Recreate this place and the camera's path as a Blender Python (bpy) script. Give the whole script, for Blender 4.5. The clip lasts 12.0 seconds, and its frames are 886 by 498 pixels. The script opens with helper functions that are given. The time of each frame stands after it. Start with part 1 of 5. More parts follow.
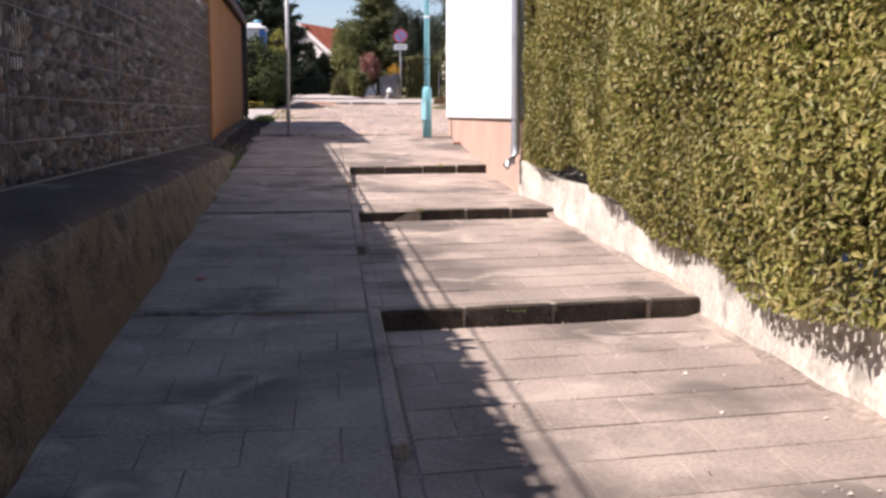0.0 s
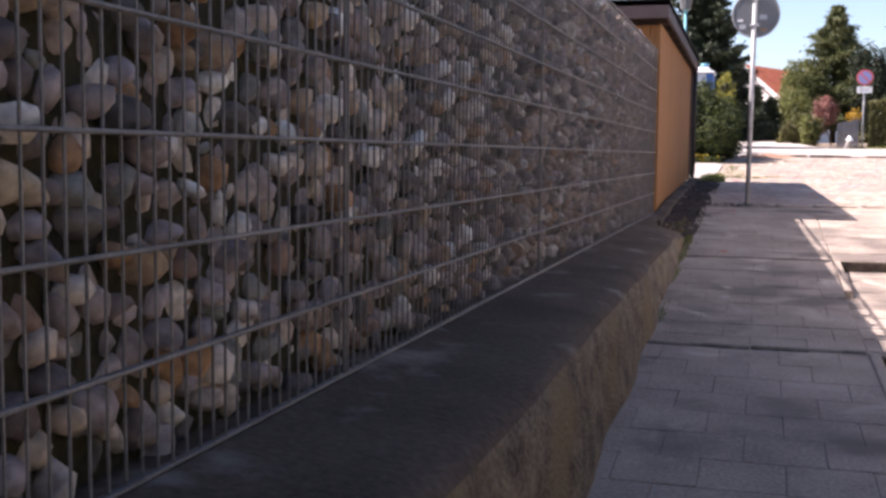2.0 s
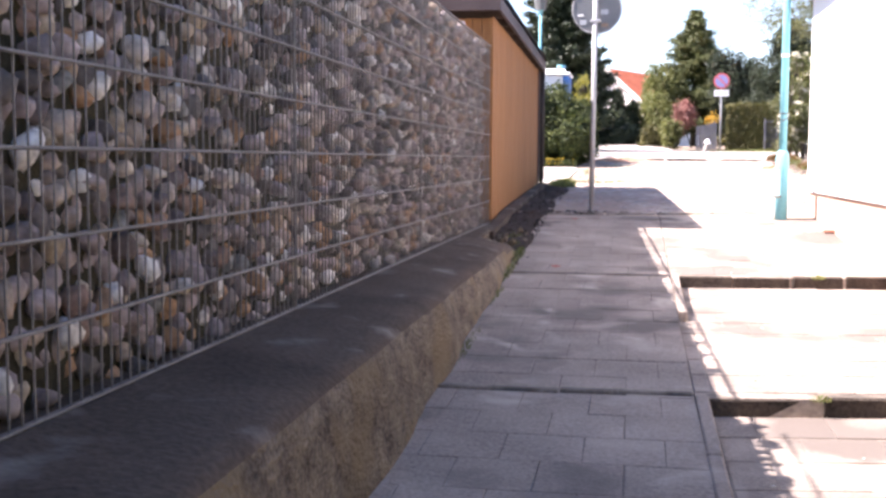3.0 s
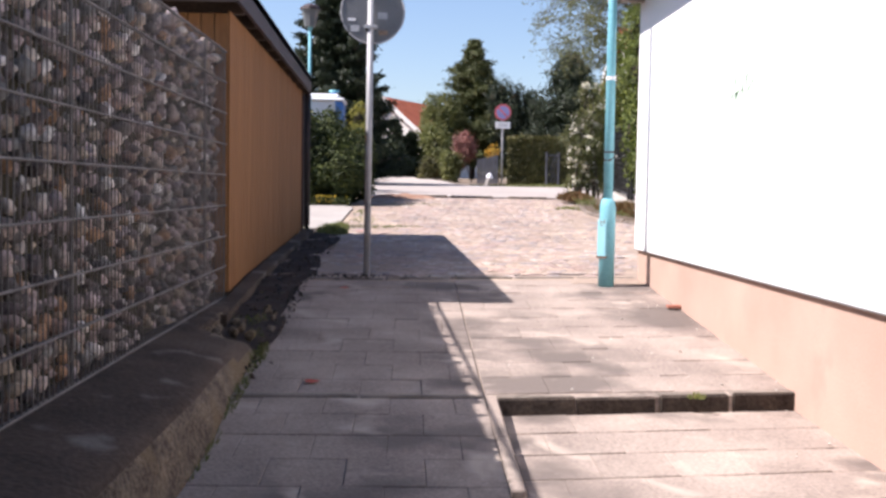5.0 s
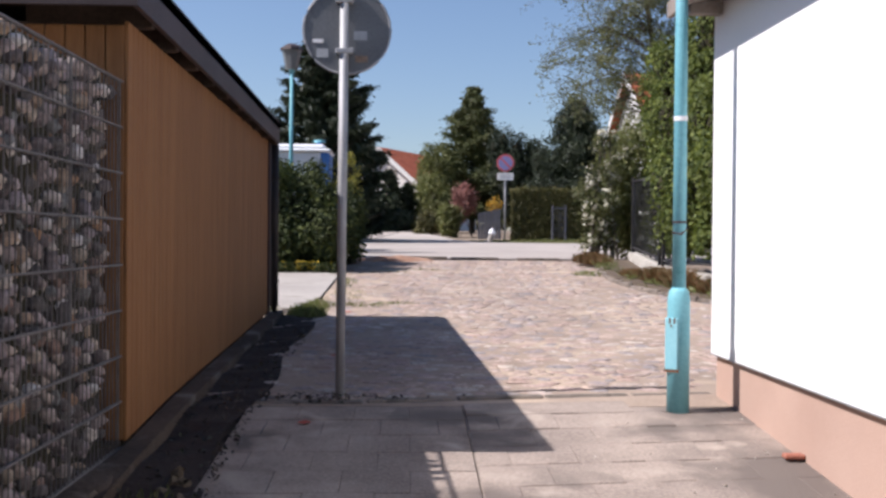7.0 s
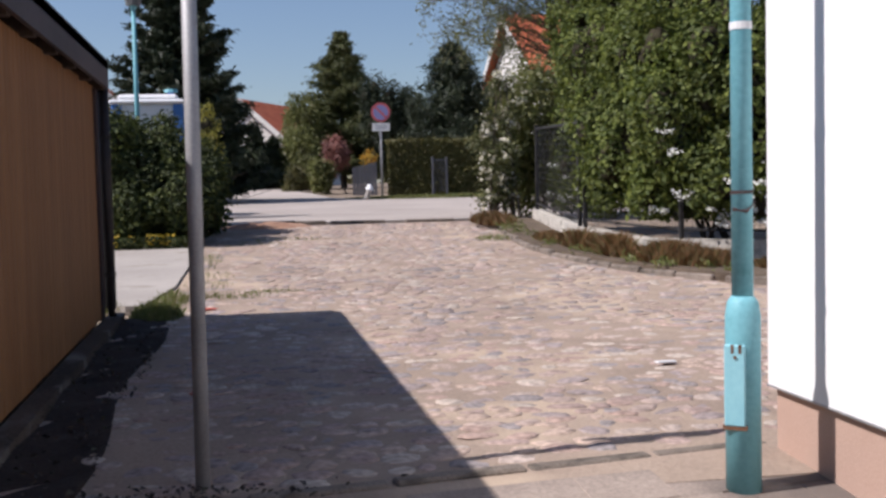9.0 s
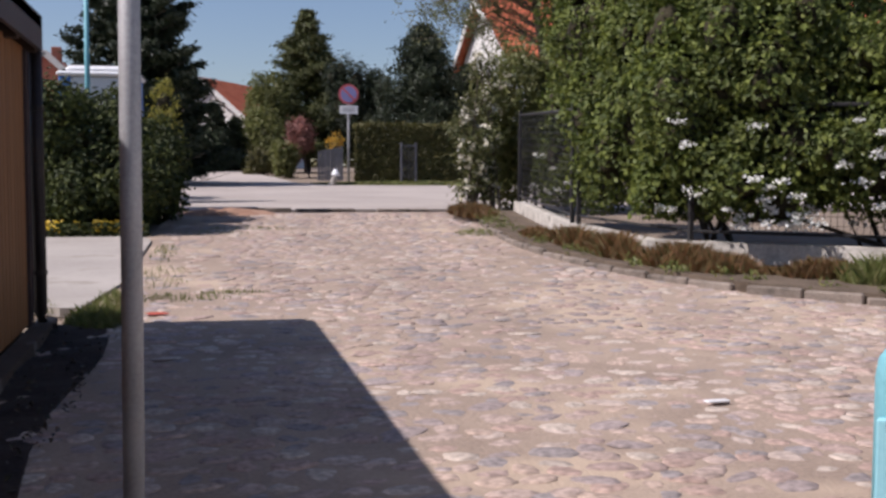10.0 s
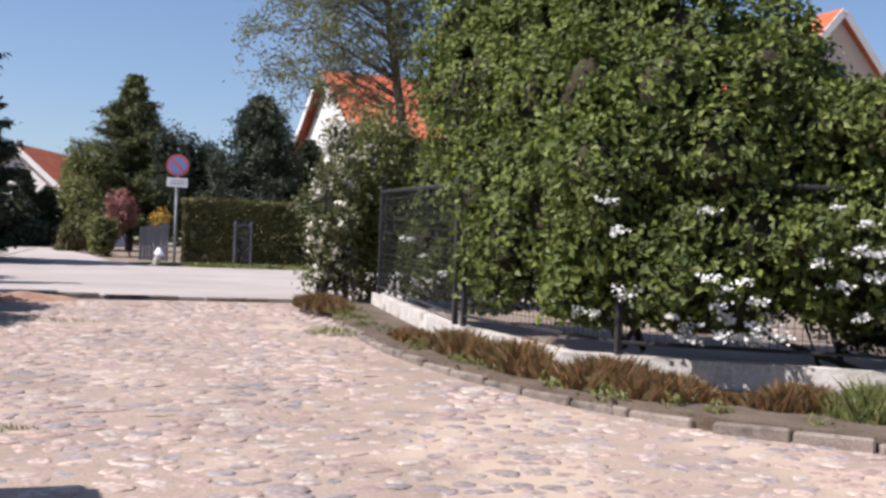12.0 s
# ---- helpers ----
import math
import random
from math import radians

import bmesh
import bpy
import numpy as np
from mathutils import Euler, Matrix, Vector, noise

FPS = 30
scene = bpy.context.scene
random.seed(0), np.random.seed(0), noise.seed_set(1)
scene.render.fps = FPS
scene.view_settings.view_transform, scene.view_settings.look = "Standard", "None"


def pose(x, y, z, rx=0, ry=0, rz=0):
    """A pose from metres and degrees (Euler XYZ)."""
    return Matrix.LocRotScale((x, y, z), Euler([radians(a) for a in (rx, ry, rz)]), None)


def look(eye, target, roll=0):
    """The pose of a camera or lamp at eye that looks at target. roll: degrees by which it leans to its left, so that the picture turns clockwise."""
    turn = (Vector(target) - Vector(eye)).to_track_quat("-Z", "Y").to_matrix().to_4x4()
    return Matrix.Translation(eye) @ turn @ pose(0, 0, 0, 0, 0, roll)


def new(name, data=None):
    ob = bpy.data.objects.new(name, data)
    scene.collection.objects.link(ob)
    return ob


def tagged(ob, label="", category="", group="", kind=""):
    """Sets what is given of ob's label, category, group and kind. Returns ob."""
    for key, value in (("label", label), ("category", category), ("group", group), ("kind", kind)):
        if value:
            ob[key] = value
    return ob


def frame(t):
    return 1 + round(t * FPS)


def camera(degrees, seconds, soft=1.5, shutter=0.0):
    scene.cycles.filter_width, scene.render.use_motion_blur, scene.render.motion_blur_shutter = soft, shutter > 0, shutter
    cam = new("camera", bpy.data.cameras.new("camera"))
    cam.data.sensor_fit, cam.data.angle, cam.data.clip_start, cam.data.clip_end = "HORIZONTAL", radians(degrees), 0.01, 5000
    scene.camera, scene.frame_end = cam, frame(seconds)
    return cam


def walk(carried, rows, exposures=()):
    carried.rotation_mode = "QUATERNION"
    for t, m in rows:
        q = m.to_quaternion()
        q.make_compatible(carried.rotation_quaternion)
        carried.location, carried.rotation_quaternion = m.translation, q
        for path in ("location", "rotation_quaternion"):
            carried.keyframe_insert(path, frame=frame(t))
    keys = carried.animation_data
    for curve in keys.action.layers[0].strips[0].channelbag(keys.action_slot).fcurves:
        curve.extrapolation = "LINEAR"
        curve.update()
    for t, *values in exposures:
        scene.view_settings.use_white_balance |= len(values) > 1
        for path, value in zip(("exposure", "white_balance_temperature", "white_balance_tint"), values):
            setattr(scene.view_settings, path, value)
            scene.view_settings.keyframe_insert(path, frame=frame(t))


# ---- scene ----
cam = camera(44.5, 12.0, soft=2.9)
PATH = [
    (0, (0.635, 0.015, 1.956), (0.846, 1.989, 1.709), -0.1),
    (0.5, (0.518, 0.888, 1.935), (0.593, 2.87, 1.676), -0.5),
    (1, (0.362, 1.605, 2.09), (0.305, 3.59, 1.852), -1.9),
    (1.5, (0.219, 2.047, 2.19), (0.02, 4.022, 1.94), -3.5),
    (2, (0.191, 2.867, 2.258), (-0.367, 4.779, 2.082), 0.6),
    (2.2, (0.223, 3.161, 2.272), (-0.438, 5.046, 2.172), 0.8),
    (2.5, (0.268, 3.568, 2.291), (-0.344, 5.47, 2.192), 1.2),
    (3, (0.505, 4.198, 2.27), (0.166, 6.162, 2.104), 0.3),
    (3.5, (0.573, 5.109, 2.293), (0.487, 7.101, 2.146), 0.3),
    (3.7, (0.551, 5.491, 2.298), (0.546, 7.485, 2.145), 1.1),
    (5.5, (0.387, 8.028, 2.514), (0.459, 10.024, 2.416), 0.8),
    (6, (0.383, 8.687, 2.565), (0.458, 10.684, 2.468), 0.6),
    (6.5, (0.433, 9.504, 2.621), (0.494, 11.503, 2.608), 0.7),
    (8.3, (0.488, 12.167, 2.787), (0.677, 14.157, 2.713), -1.4),
    (8.5, (0.426, 12.471, 2.787), (0.657, 14.455, 2.702), -1.4),
    (9, (0.347, 13.023, 2.842), (0.66, 14.996, 2.731), -1.3),
    (9.5, (0.31, 13.638, 2.855), (0.678, 15.6, 2.73), -0.4),
    (10, (0.319, 14.35, 2.884), (0.705, 16.307, 2.747), 0.2),
    (10.5, (0.322, 15.161, 2.863), (0.724, 17.116, 2.727), 1.3),
    (11, (0.395, 15.832, 2.88), (0.794, 17.791, 2.832), 1.8),
    (11.5, (0.559, 16.522, 2.896), (0.986, 18.476, 2.88), 1.6),
    (12, (0.664, 17.099, 2.896), (1.348, 18.978, 2.922), 2.0),
]
walk(cam, [(t, look(eye, target, roll)) for t, eye, target, roll in PATH],
     exposures=[(0, 0.65, 6650, 21), (1.5, 0.5, 6650, 23), (2.0, 1.2, 6650, 24), (2.5, 2.05, 6550, 24), (3.0, 2.0, 6530, 23), (3.5, 1.85, 6500, 22), (5.3, 0.6, 6300, 19), (6.5, 0.35, 6200, 17), (8.5, 0.1, 6250, 17), (9.5, -0.05, 6300, 19), (10.5, 0.0, 6350, 21), (11.5, 0.4, 6150, 17), (12, 0.4, 6200, 18)])


# ---- world, sun, exposure ----
SUN_WAY = Vector((0.86, 0.13, -1.0))
world = bpy.data.worlds.new("sky")
scene.world = world
world.use_nodes = True
wn = world.node_tree.nodes
sky = wn.new("ShaderNodeTexSky")
sky.sky_type = "NISHITA"
sky.sun_disc = False
sky.sun_elevation = radians(50)
sky.sun_rotation = radians(270)
sky.air_density, sky.dust_density, sky.ozone_density = 1.0, 0.7, 3.0
world.node_tree.links.new(sky.outputs[0], wn["Background"].inputs[0])
wn["Background"].inputs[1].default_value = 0.097
sun_data = bpy.data.lights.new("sun", "SUN")
sun_data.energy, sun_data.angle, sun_data.color = 5.6, radians(0.5), (1.0, 0.95, 0.88)
sun = new("sun", sun_data)
sun.matrix_basis = look((0, 0, 40), Vector((0, 0, 40)) + SUN_WAY)

# ---- helpers of this scene ----
def part(name, bm, material, parent=None, label="", smooth=False):
    """Links a bmesh, built in world metres, as one mesh object under a thing or a part."""
    me = bm
    if isinstance(bm, bmesh.types.BMesh):
        me = bpy.data.meshes.new(name)
        bm.to_mesh(me)
        bm.free()
    if smooth:
        me.polygons.foreach_set("use_smooth", [True] * len(me.polygons))
    if material is not None and not me.materials:
        me.materials.append(material)
    ob = new(name, me)
    if parent is not None:
        ob.parent = parent
        if parent.type == "EMPTY":
            ob.matrix_parent_inverse = parent.matrix_basis.inverted()
    if label:
        tagged(ob, label)
    return ob


def thing(name, at, label, category, group="", kind=""):
    ob = new(name)
    ob.empty_display_size = 0.2
    ob.matrix_basis = Matrix.Translation(at)
    return tagged(ob, label, category, group, kind)


def piece(name, me, m, parent):
    """One of many alike pieces, sharing mesh data."""
    ob = new(name, me)
    ob.parent = parent
    if parent.type == "EMPTY":
        ob.matrix_parent_inverse = parent.matrix_basis.inverted()
    ob.matrix_basis = m
    return ob


def box(bm, x0, x1, y0, y1, z0, z1, m=None, bevel=0.0):
    vs = [bm.verts.new(p) for p in ((x0, y0, z0), (x1, y0, z0), (x1, y1, z0), (x0, y1, z0),
                                    (x0, y0, z1), (x1, y0, z1), (x1, y1, z1), (x0, y1, z1))]
    fs = [bm.faces.new([vs[i] for i in f]) for f in ((3, 2, 1, 0), (4, 5, 6, 7), (0, 1, 5, 4), (1, 2, 6, 5), (2, 3, 7, 6), (3, 0, 4, 7))]
    if bevel:
        es = list({e for f in fs for e in f.edges})
        r = bmesh.ops.bevel(bm, geom=es, offset=bevel, segments=1, affect="EDGES")
        vs = list({v for f in r["faces"] for v in f.verts} | {v for v in vs if v.is_valid})
    if m is not None:
        bmesh.ops.transform(bm, matrix=m, verts=vs)
    return vs


def prism(bm, outline, z0, z1):
    """An upright prism over a plan outline; z0 and z1 are numbers or functions of (x, y)."""
    f0 = z0 if callable(z0) else (lambda x, y: z0)
    f1 = z1 if callable(z1) else (lambda x, y: z1)
    lo = [bm.verts.new((x, y, f0(x, y))) for x, y in outline]
    hi = [bm.verts.new((x, y, f1(x, y))) for x, y in outline]
    n = len(outline)
    bm.faces.new(hi)
    bm.faces.new(lo[::-1])
    for i in range(n):
        bm.faces.new((lo[i], lo[(i + 1) % n], hi[(i + 1) % n], hi[i]))
    bmesh.ops.recalc_face_normals(bm, faces=bm.faces)


def tube(bm, pts, radii, seg=8, caps=True):
    """A tapered round rod along points."""
    pts = [Vector(p) for p in pts]
    if not isinstance(radii, (list, tuple)):
        radii = [radii] * len(pts)
    rings = []
    for i, p in enumerate(pts):
        d = (pts[min(i + 1, len(pts) - 1)] - pts[max(i - 1, 0)]).normalized()
        u = d.orthogonal().normalized() if abs(d.z) < 0.9 else (Vector((1, 0, 0)) - d * d.x).normalized()
        w = d.cross(u)
        rings.append([bm.verts.new(p + (u * math.cos(a) + w * math.sin(a)) * radii[i]) for a in [2 * math.pi * k / seg for k in range(seg)]])
    for a, b in zip(rings, rings[1:]):
        for k in range(seg):
            bm.faces.new((a[k], a[(k + 1) % seg], b[(k + 1) % seg], b[k]))
    if caps:
        bm.faces.new(rings[0][::-1])
        bm.faces.new(rings[-1])


def shown(bm_fill, *args, **kw):
    bm = bmesh.new()
    bm_fill(bm, *args, **kw)
    return bm


def boxed(*args, **kw):
    return shown(box, *args, **kw)


def tubed(*args, **kw):
    return shown(tube, *args, **kw)


def mesh_of(name, verts, faces):
    me = bpy.data.meshes.new(name)
    me.from_pydata(verts.tolist() if hasattr(verts, "tolist") else verts, [], faces.tolist() if hasattr(faces, "tolist") else faces)
    return me


# ---- materials ----
def surface(name, dark, light, scale=3.0, fine=40.0, rough=0.85, bump=0.3, metal=0.0, piece_var=0.0, island_var=0.0, stretch=(1, 1, 1), spots=None, spot_scale=2.0, spot_at=0.62, dist=0.02, grime=None):
    """A two-scale procedural surface between two colours, with relief; spots: a third colour in blotches."""
    m = bpy.data.materials.new(name)
    m.use_nodes = True
    nt = m.node_tree
    n, l = nt.nodes, nt.links
    bsdf = n["Principled BSDF"]
    geo = n.new("ShaderNodeNewGeometry")
    mp = n.new("ShaderNodeMapping")
    mp.inputs["Scale"].default_value = stretch
    l.new(geo.outputs["Position"], mp.inputs[0])
    a, b = n.new("ShaderNodeTexNoise"), n.new("ShaderNodeTexNoise")
    for t, s, d in ((a, scale, 5), (b, fine, 4)):
        t.inputs["Scale"].default_value = s
        t.inputs["Detail"].default_value = d
        l.new(mp.outputs[0], t.inputs["Vector"])
    mix = n.new("ShaderNodeMix")
    mix.data_type = "FLOAT"
    mix.inputs[0].default_value = 0.45
    l.new(a.outputs[0], mix.inputs[2])
    l.new(b.outputs[0], mix.inputs[3])
    ramp = n.new("ShaderNodeValToRGB")
    ramp.color_ramp.elements[0].position, ramp.color_ramp.elements[1].position = 0.35, 0.65
    ramp.color_ramp.elements[0].color, ramp.color_ramp.elements[1].color = (*dark, 1), (*light, 1)
    l.new(mix.outputs[0], ramp.inputs[0])
    col = ramp.outputs[0]
    if spots:
        sp = n.new("ShaderNodeTexNoise")
        sp.inputs["Scale"].default_value, sp.inputs["Detail"].default_value = spot_scale, 6
        l.new(geo.outputs["Position"], sp.inputs["Vector"])
        sr = n.new("ShaderNodeValToRGB")
        sr.color_ramp.elements[0].position, sr.color_ramp.elements[1].position = spot_at - 0.05, spot_at + 0.06
        l.new(sp.outputs[0], sr.inputs[0])
        sm = n.new("ShaderNodeMix")
        sm.data_type = "RGBA"
        l.new(sr.outputs[0], sm.inputs[0])
        l.new(col, sm.inputs[6])
        sm.inputs[7].default_value = (*spots, 1)
        col = sm.outputs[2]
    if grime:
        gt = n.new("ShaderNodeTexNoise")
        gt.inputs["Scale"].default_value, gt.inputs["Detail"].default_value, gt.inputs["Distortion"].default_value = 2.3, 8, 0.8
        l.new(geo.outputs["Position"], gt.inputs["Vector"])
        gr = n.new("ShaderNodeValToRGB")
        gr.color_ramp.elements[0].position, gr.color_ramp.elements[1].position = 0.56, 0.72
        l.new(gt.outputs[0], gr.inputs[0])
        gm = n.new("ShaderNodeMix")
        gm.data_type = "RGBA"
        l.new(gr.outputs[0], gm.inputs[0])
        l.new(col, gm.inputs[6])
        gm.inputs[7].default_value = (*grime, 1)
        col = gm.outputs[2]
    for var, node, out in ((piece_var, "ShaderNodeObjectInfo", "Random"), (island_var, "ShaderNodeNewGeometry", "Random Per Island")):
        if var:
            rnd = n.new(node)
            hs = n.new("ShaderNodeHueSaturation")
            mr = n.new("ShaderNodeMapRange")
            mr.inputs[3].default_value, mr.inputs[4].default_value = 1 - var, 1 + var
            l.new(rnd.outputs[out], mr.inputs[0])
            l.new(mr.outputs[0], hs.inputs["Value"])
            l.new(col, hs.inputs["Color"])
            col = hs.outputs[0]
    l.new(col, bsdf.inputs["Base Color"])
    bsdf.inputs["Roughness"].default_value = rough
    bsdf.inputs["Metallic"].default_value = metal
    bsdf.inputs["Specular IOR Level"].default_value = 0.3
    if bump:
        bp = n.new("ShaderNodeBump")
        bp.inputs["Strength"].default_value = bump
        bp.inputs["Distance"].default_value = dist
        l.new(mix.outputs[0], bp.inputs["Height"])
        l.new(bp.outputs[0], bsdf.inputs["Normal"])
    return m


def rocks(name, colours, source="Random Per Island", rough=0.75, relief=0.4):
    """Stone of many kinds: each stone takes one of the colours by chance, with grain."""
    m = bpy.data.materials.new(name)
    m.use_nodes = True
    nt = m.node_tree
    n, l = nt.nodes, nt.links
    bsdf = n["Principled BSDF"]
    rnd = n.new("ShaderNodeNewGeometry" if source == "Random Per Island" else "ShaderNodeObjectInfo")
    ramp = n.new("ShaderNodeValToRGB")
    ramp.color_ramp.interpolation = "CONSTANT"
    els = ramp.color_ramp.elements
    while len(els) < len(colours):
        els.new(0.5)
    for i, c in enumerate(colours):
        els[i].position = i / len(colours)
        els[i].color = (*c, 1)
    l.new(rnd.outputs[source], ramp.inputs[0])
    geo = n.new("ShaderNodeNewGeometry")
    no = n.new("ShaderNodeTexNoise")
    no.inputs["Scale"].default_value, no.inputs["Detail"].default_value = 28, 6
    l.new(geo.outputs["Position"], no.inputs["Vector"])
    mr = n.new("ShaderNodeMapRange")
    mr.inputs[1].default_value, mr.inputs[2].default_value = 0.3, 0.7
    mr.inputs[3].default_value, mr.inputs[4].default_value = 0.6, 1.35
    l.new(no.outputs[0], mr.inputs[0])
    broad = n.new("ShaderNodeTexNoise")
    broad.inputs["Scale"].default_value, broad.inputs["Detail"].default_value = 0.9, 3
    l.new(geo.outputs["Position"], broad.inputs["Vector"])
    br = n.new("ShaderNodeMapRange")
    br.inputs[1].default_value, br.inputs[2].default_value = 0.3, 0.7
    br.inputs[3].default_value, br.inputs[4].default_value = 0.78, 1.2
    l.new(broad.outputs[0], br.inputs[0])
    both = n.new("ShaderNodeMath")
    both.operation = "MULTIPLY"
    l.new(mr.outputs[0], both.inputs[0])
    l.new(br.outputs[0], both.inputs[1])
    hs = n.new("ShaderNodeHueSaturation")
    l.new(both.outputs[0], hs.inputs["Value"])
    l.new(ramp.outputs[0], hs.inputs["Color"])
    l.new(hs.outputs[0], bsdf.inputs["Base Color"])
    bsdf.inputs["Roughness"].default_value = rough
    bp = n.new("ShaderNodeBump")
    bp.inputs["Strength"].default_value, bp.inputs["Distance"].default_value = relief, 0.01
    l.new(no.outputs[0], bp.inputs["Height"])
    l.new(bp.outputs[0], bsdf.inputs["Normal"])
    return m


def leafy(name, colours, translucent=0.3, rough=0.55):
    """Leaves: each one takes a shade between the colours; some light passes through."""
    m = bpy.data.materials.new(name)
    m.use_nodes = True
    nt = m.node_tree
    n, l = nt.nodes, nt.links
    bsdf = n["Principled BSDF"]
    geo = n.new("ShaderNodeNewGeometry")
    ramp = n.new("ShaderNodeValToRGB")
    els = ramp.color_ramp.elements
    while len(els) < len(colours):
        els.new(0.5)
    for i, c in enumerate(colours):
        els[i].position = i / max(1, len(colours) - 1)
        els[i].color = (*c, 1)
    l.new(geo.outputs["Random Per Island"], ramp.inputs[0])
    no = n.new("ShaderNodeTexNoise")
    no.inputs["Scale"].default_value = 1.3
    l.new(geo.outputs["Position"], no.inputs["Vector"])
    mr = n.new("ShaderNodeMapRange")
    mr.inputs[1].default_value, mr.inputs[2].default_value = 0.3, 0.7
    mr.inputs[3].default_value, mr.inputs[4].default_value = 0.75, 1.25
    l.new(no.outputs[0], mr.inputs[0])
    hs = n.new("ShaderNodeHueSaturation")
    l.new(mr.outputs[0], hs.inputs["Value"])
    l.new(ramp.outputs[0], hs.inputs["Color"])
    l.new(hs.outputs[0], bsdf.inputs["Base Color"])
    bsdf.inputs["Roughness"].default_value = rough
    tr = n.new("ShaderNodeBsdfTranslucent")
    l.new(hs.outputs[0], tr.inputs[0])
    mx = n.new("ShaderNodeMixShader")
    mx.inputs[0].default_value = translucent
    l.new(bsdf.outputs[0], mx.inputs[1])
    l.new(tr.outputs[0], mx.inputs[2])
    l.new(mx.outputs[0], n["Material Output"].inputs[0])
    return m


EARTH = surface("earth", (0.16, 0.12, 0.09), (0.30, 0.24, 0.18), 1.2, 30, 0.95, 0.6)
SAND = surface("sandy_joint", (0.26, 0.20, 0.158), (0.40, 0.312, 0.243), 1.3, 45, 0.95, 0.9, spots=(0.46, 0.36, 0.27), spot_scale=0.8, spot_at=0.60)
RAMPJOINT = surface("grimy_joint", (0.09, 0.072, 0.06), (0.30, 0.245, 0.205), 1.6, 30, 0.95, 0.5)
JOINT = surface("dusty_joint", (0.13, 0.105, 0.09), (0.42, 0.345, 0.285), 1.5, 26, 0.95, 0.5)
# near-black RISER: shade on the unlit step fronts is put into this colour
RISER = surface("shaded_riser", (0.022, 0.017, 0.014), (0.085, 0.066, 0.052), 7, 50, 0.95, 0.9)
SOIL = surface("dark_soil", (0.018, 0.012, 0.010), (0.055, 0.038, 0.031), 3, 40, 0.95, 0.8)
SLAB = surface("concrete_slab", (0.185, 0.15, 0.13), (0.41, 0.335, 0.28), 1.4, 55, 0.93, 0.55, piece_var=0.05, spots=(0.15, 0.124, 0.108), spot_scale=1.1, spot_at=0.57, grime=(0.43, 0.36, 0.30))
KERB = surface("kerb_concrete", (0.12, 0.098, 0.08), (0.28, 0.235, 0.195), 4, 70, 0.92, 0.6, piece_var=0.12, spots=(0.10, 0.085, 0.07), spot_scale=5, spot_at=0.58)
OLDWALL = surface("weathered_concrete", (0.035, 0.027, 0.022), (0.24, 0.19, 0.14), 5.0, 34, 0.93, 1.0, stretch=(1, 1, 1.5), spots=(0.17, 0.125, 0.075), spot_scale=1.8, spot_at=0.52, dist=0.05)
OLDTOP = surface("grimy_wall_top", (0.042, 0.029, 0.022), (0.115, 0.085, 0.064), 1.8, 40, 0.95, 0.7, spots=(0.20, 0.172, 0.148), spot_scale=2.6, spot_at=0.64)
BEDSOIL = surface("bed_soil", (0.065, 0.048, 0.034), (0.17, 0.13, 0.095), 3, 50, 0.95, 0.9)
ASPHALT = surface("pale_road", (0.33, 0.29, 0.26), (0.45, 0.40, 0.36), 0.6, 60, 0.92, 0.3)
LIGHTCONC = surface("pale_concrete", (0.32, 0.29, 0.26), (0.45, 0.41, 0.37), 1.0, 60, 0.9, 0.3, spots=(0.3, 0.27, 0.23), spot_scale=2.0, spot_at=0.62)
LIMEWALL = surface("limewashed_concrete", (0.34, 0.31, 0.265), (0.66, 0.62, 0.55), 3.5, 30, 0.92, 0.7, spots=(0.22, 0.20, 0.17), spot_scale=3.0, spot_at=0.63)
WHITE = surface("white_render", (0.78, 0.775, 0.76), (0.84, 0.835, 0.82), 0.8, 140, 0.9, 0.12)
PLINTH = surface("salmon_plinth", (0.42, 0.285, 0.225), (0.51, 0.36, 0.29), 1.5, 90, 0.9, 0.2, spots=(0.42, 0.30, 0.24), spot_scale=2.5, spot_at=0.62)
OCHRE = surface("ochre_boards", (0.225, 0.10, 0.036), (0.315, 0.15, 0.057), 1.2, 12, 0.7, 0.15, stretch=(6, 6, 0.6), piece_var=0.06)
FASCIA = surface("dark_brown_fascia", (0.045, 0.03, 0.03), (0.075, 0.055, 0.055), 2, 50, 0.55, 0.1)
DARKWOOD = surface("dark_rafter", (0.05, 0.035, 0.028), (0.10, 0.07, 0.055), 3, 40, 0.8, 0.2)
SOFFIT = surface("grey_brown_soffit", (0.22, 0.18, 0.15), (0.34, 0.29, 0.25), 2, 30, 0.8, 0.2, stretch=(1, 5, 1))
ZINC = surface("zinc", (0.42, 0.43, 0.45), (0.56, 0.57, 0.59), 4, 60, 0.45, 0.05, metal=0.7)
GALV = surface("galvanised_steel", (0.30, 0.30, 0.305), (0.42, 0.42, 0.425), 6, 80, 0.6, 0.05, metal=0.35)
WIRE = surface("galvanised_wire", (0.125, 0.114, 0.106), (0.245, 0.228, 0.216), 9, 80, 0.6, 0.0, metal=0.2)
TEAL = surface("teal_paint", (0.13, 0.36, 0.42), (0.20, 0.48, 0.54), 3, 50, 0.5, 0.12, spots=(0.10, 0.30, 0.34), spot_scale=9, spot_at=0.66)
TEALPALE = surface("teal_hatch", (0.24, 0.52, 0.60), (0.31, 0.60, 0.66), 4, 60, 0.45, 0.1)
RUST = surface("rust", (0.10, 0.055, 0.035), (0.22, 0.12, 0.07), 20, 90, 0.9, 0.5)
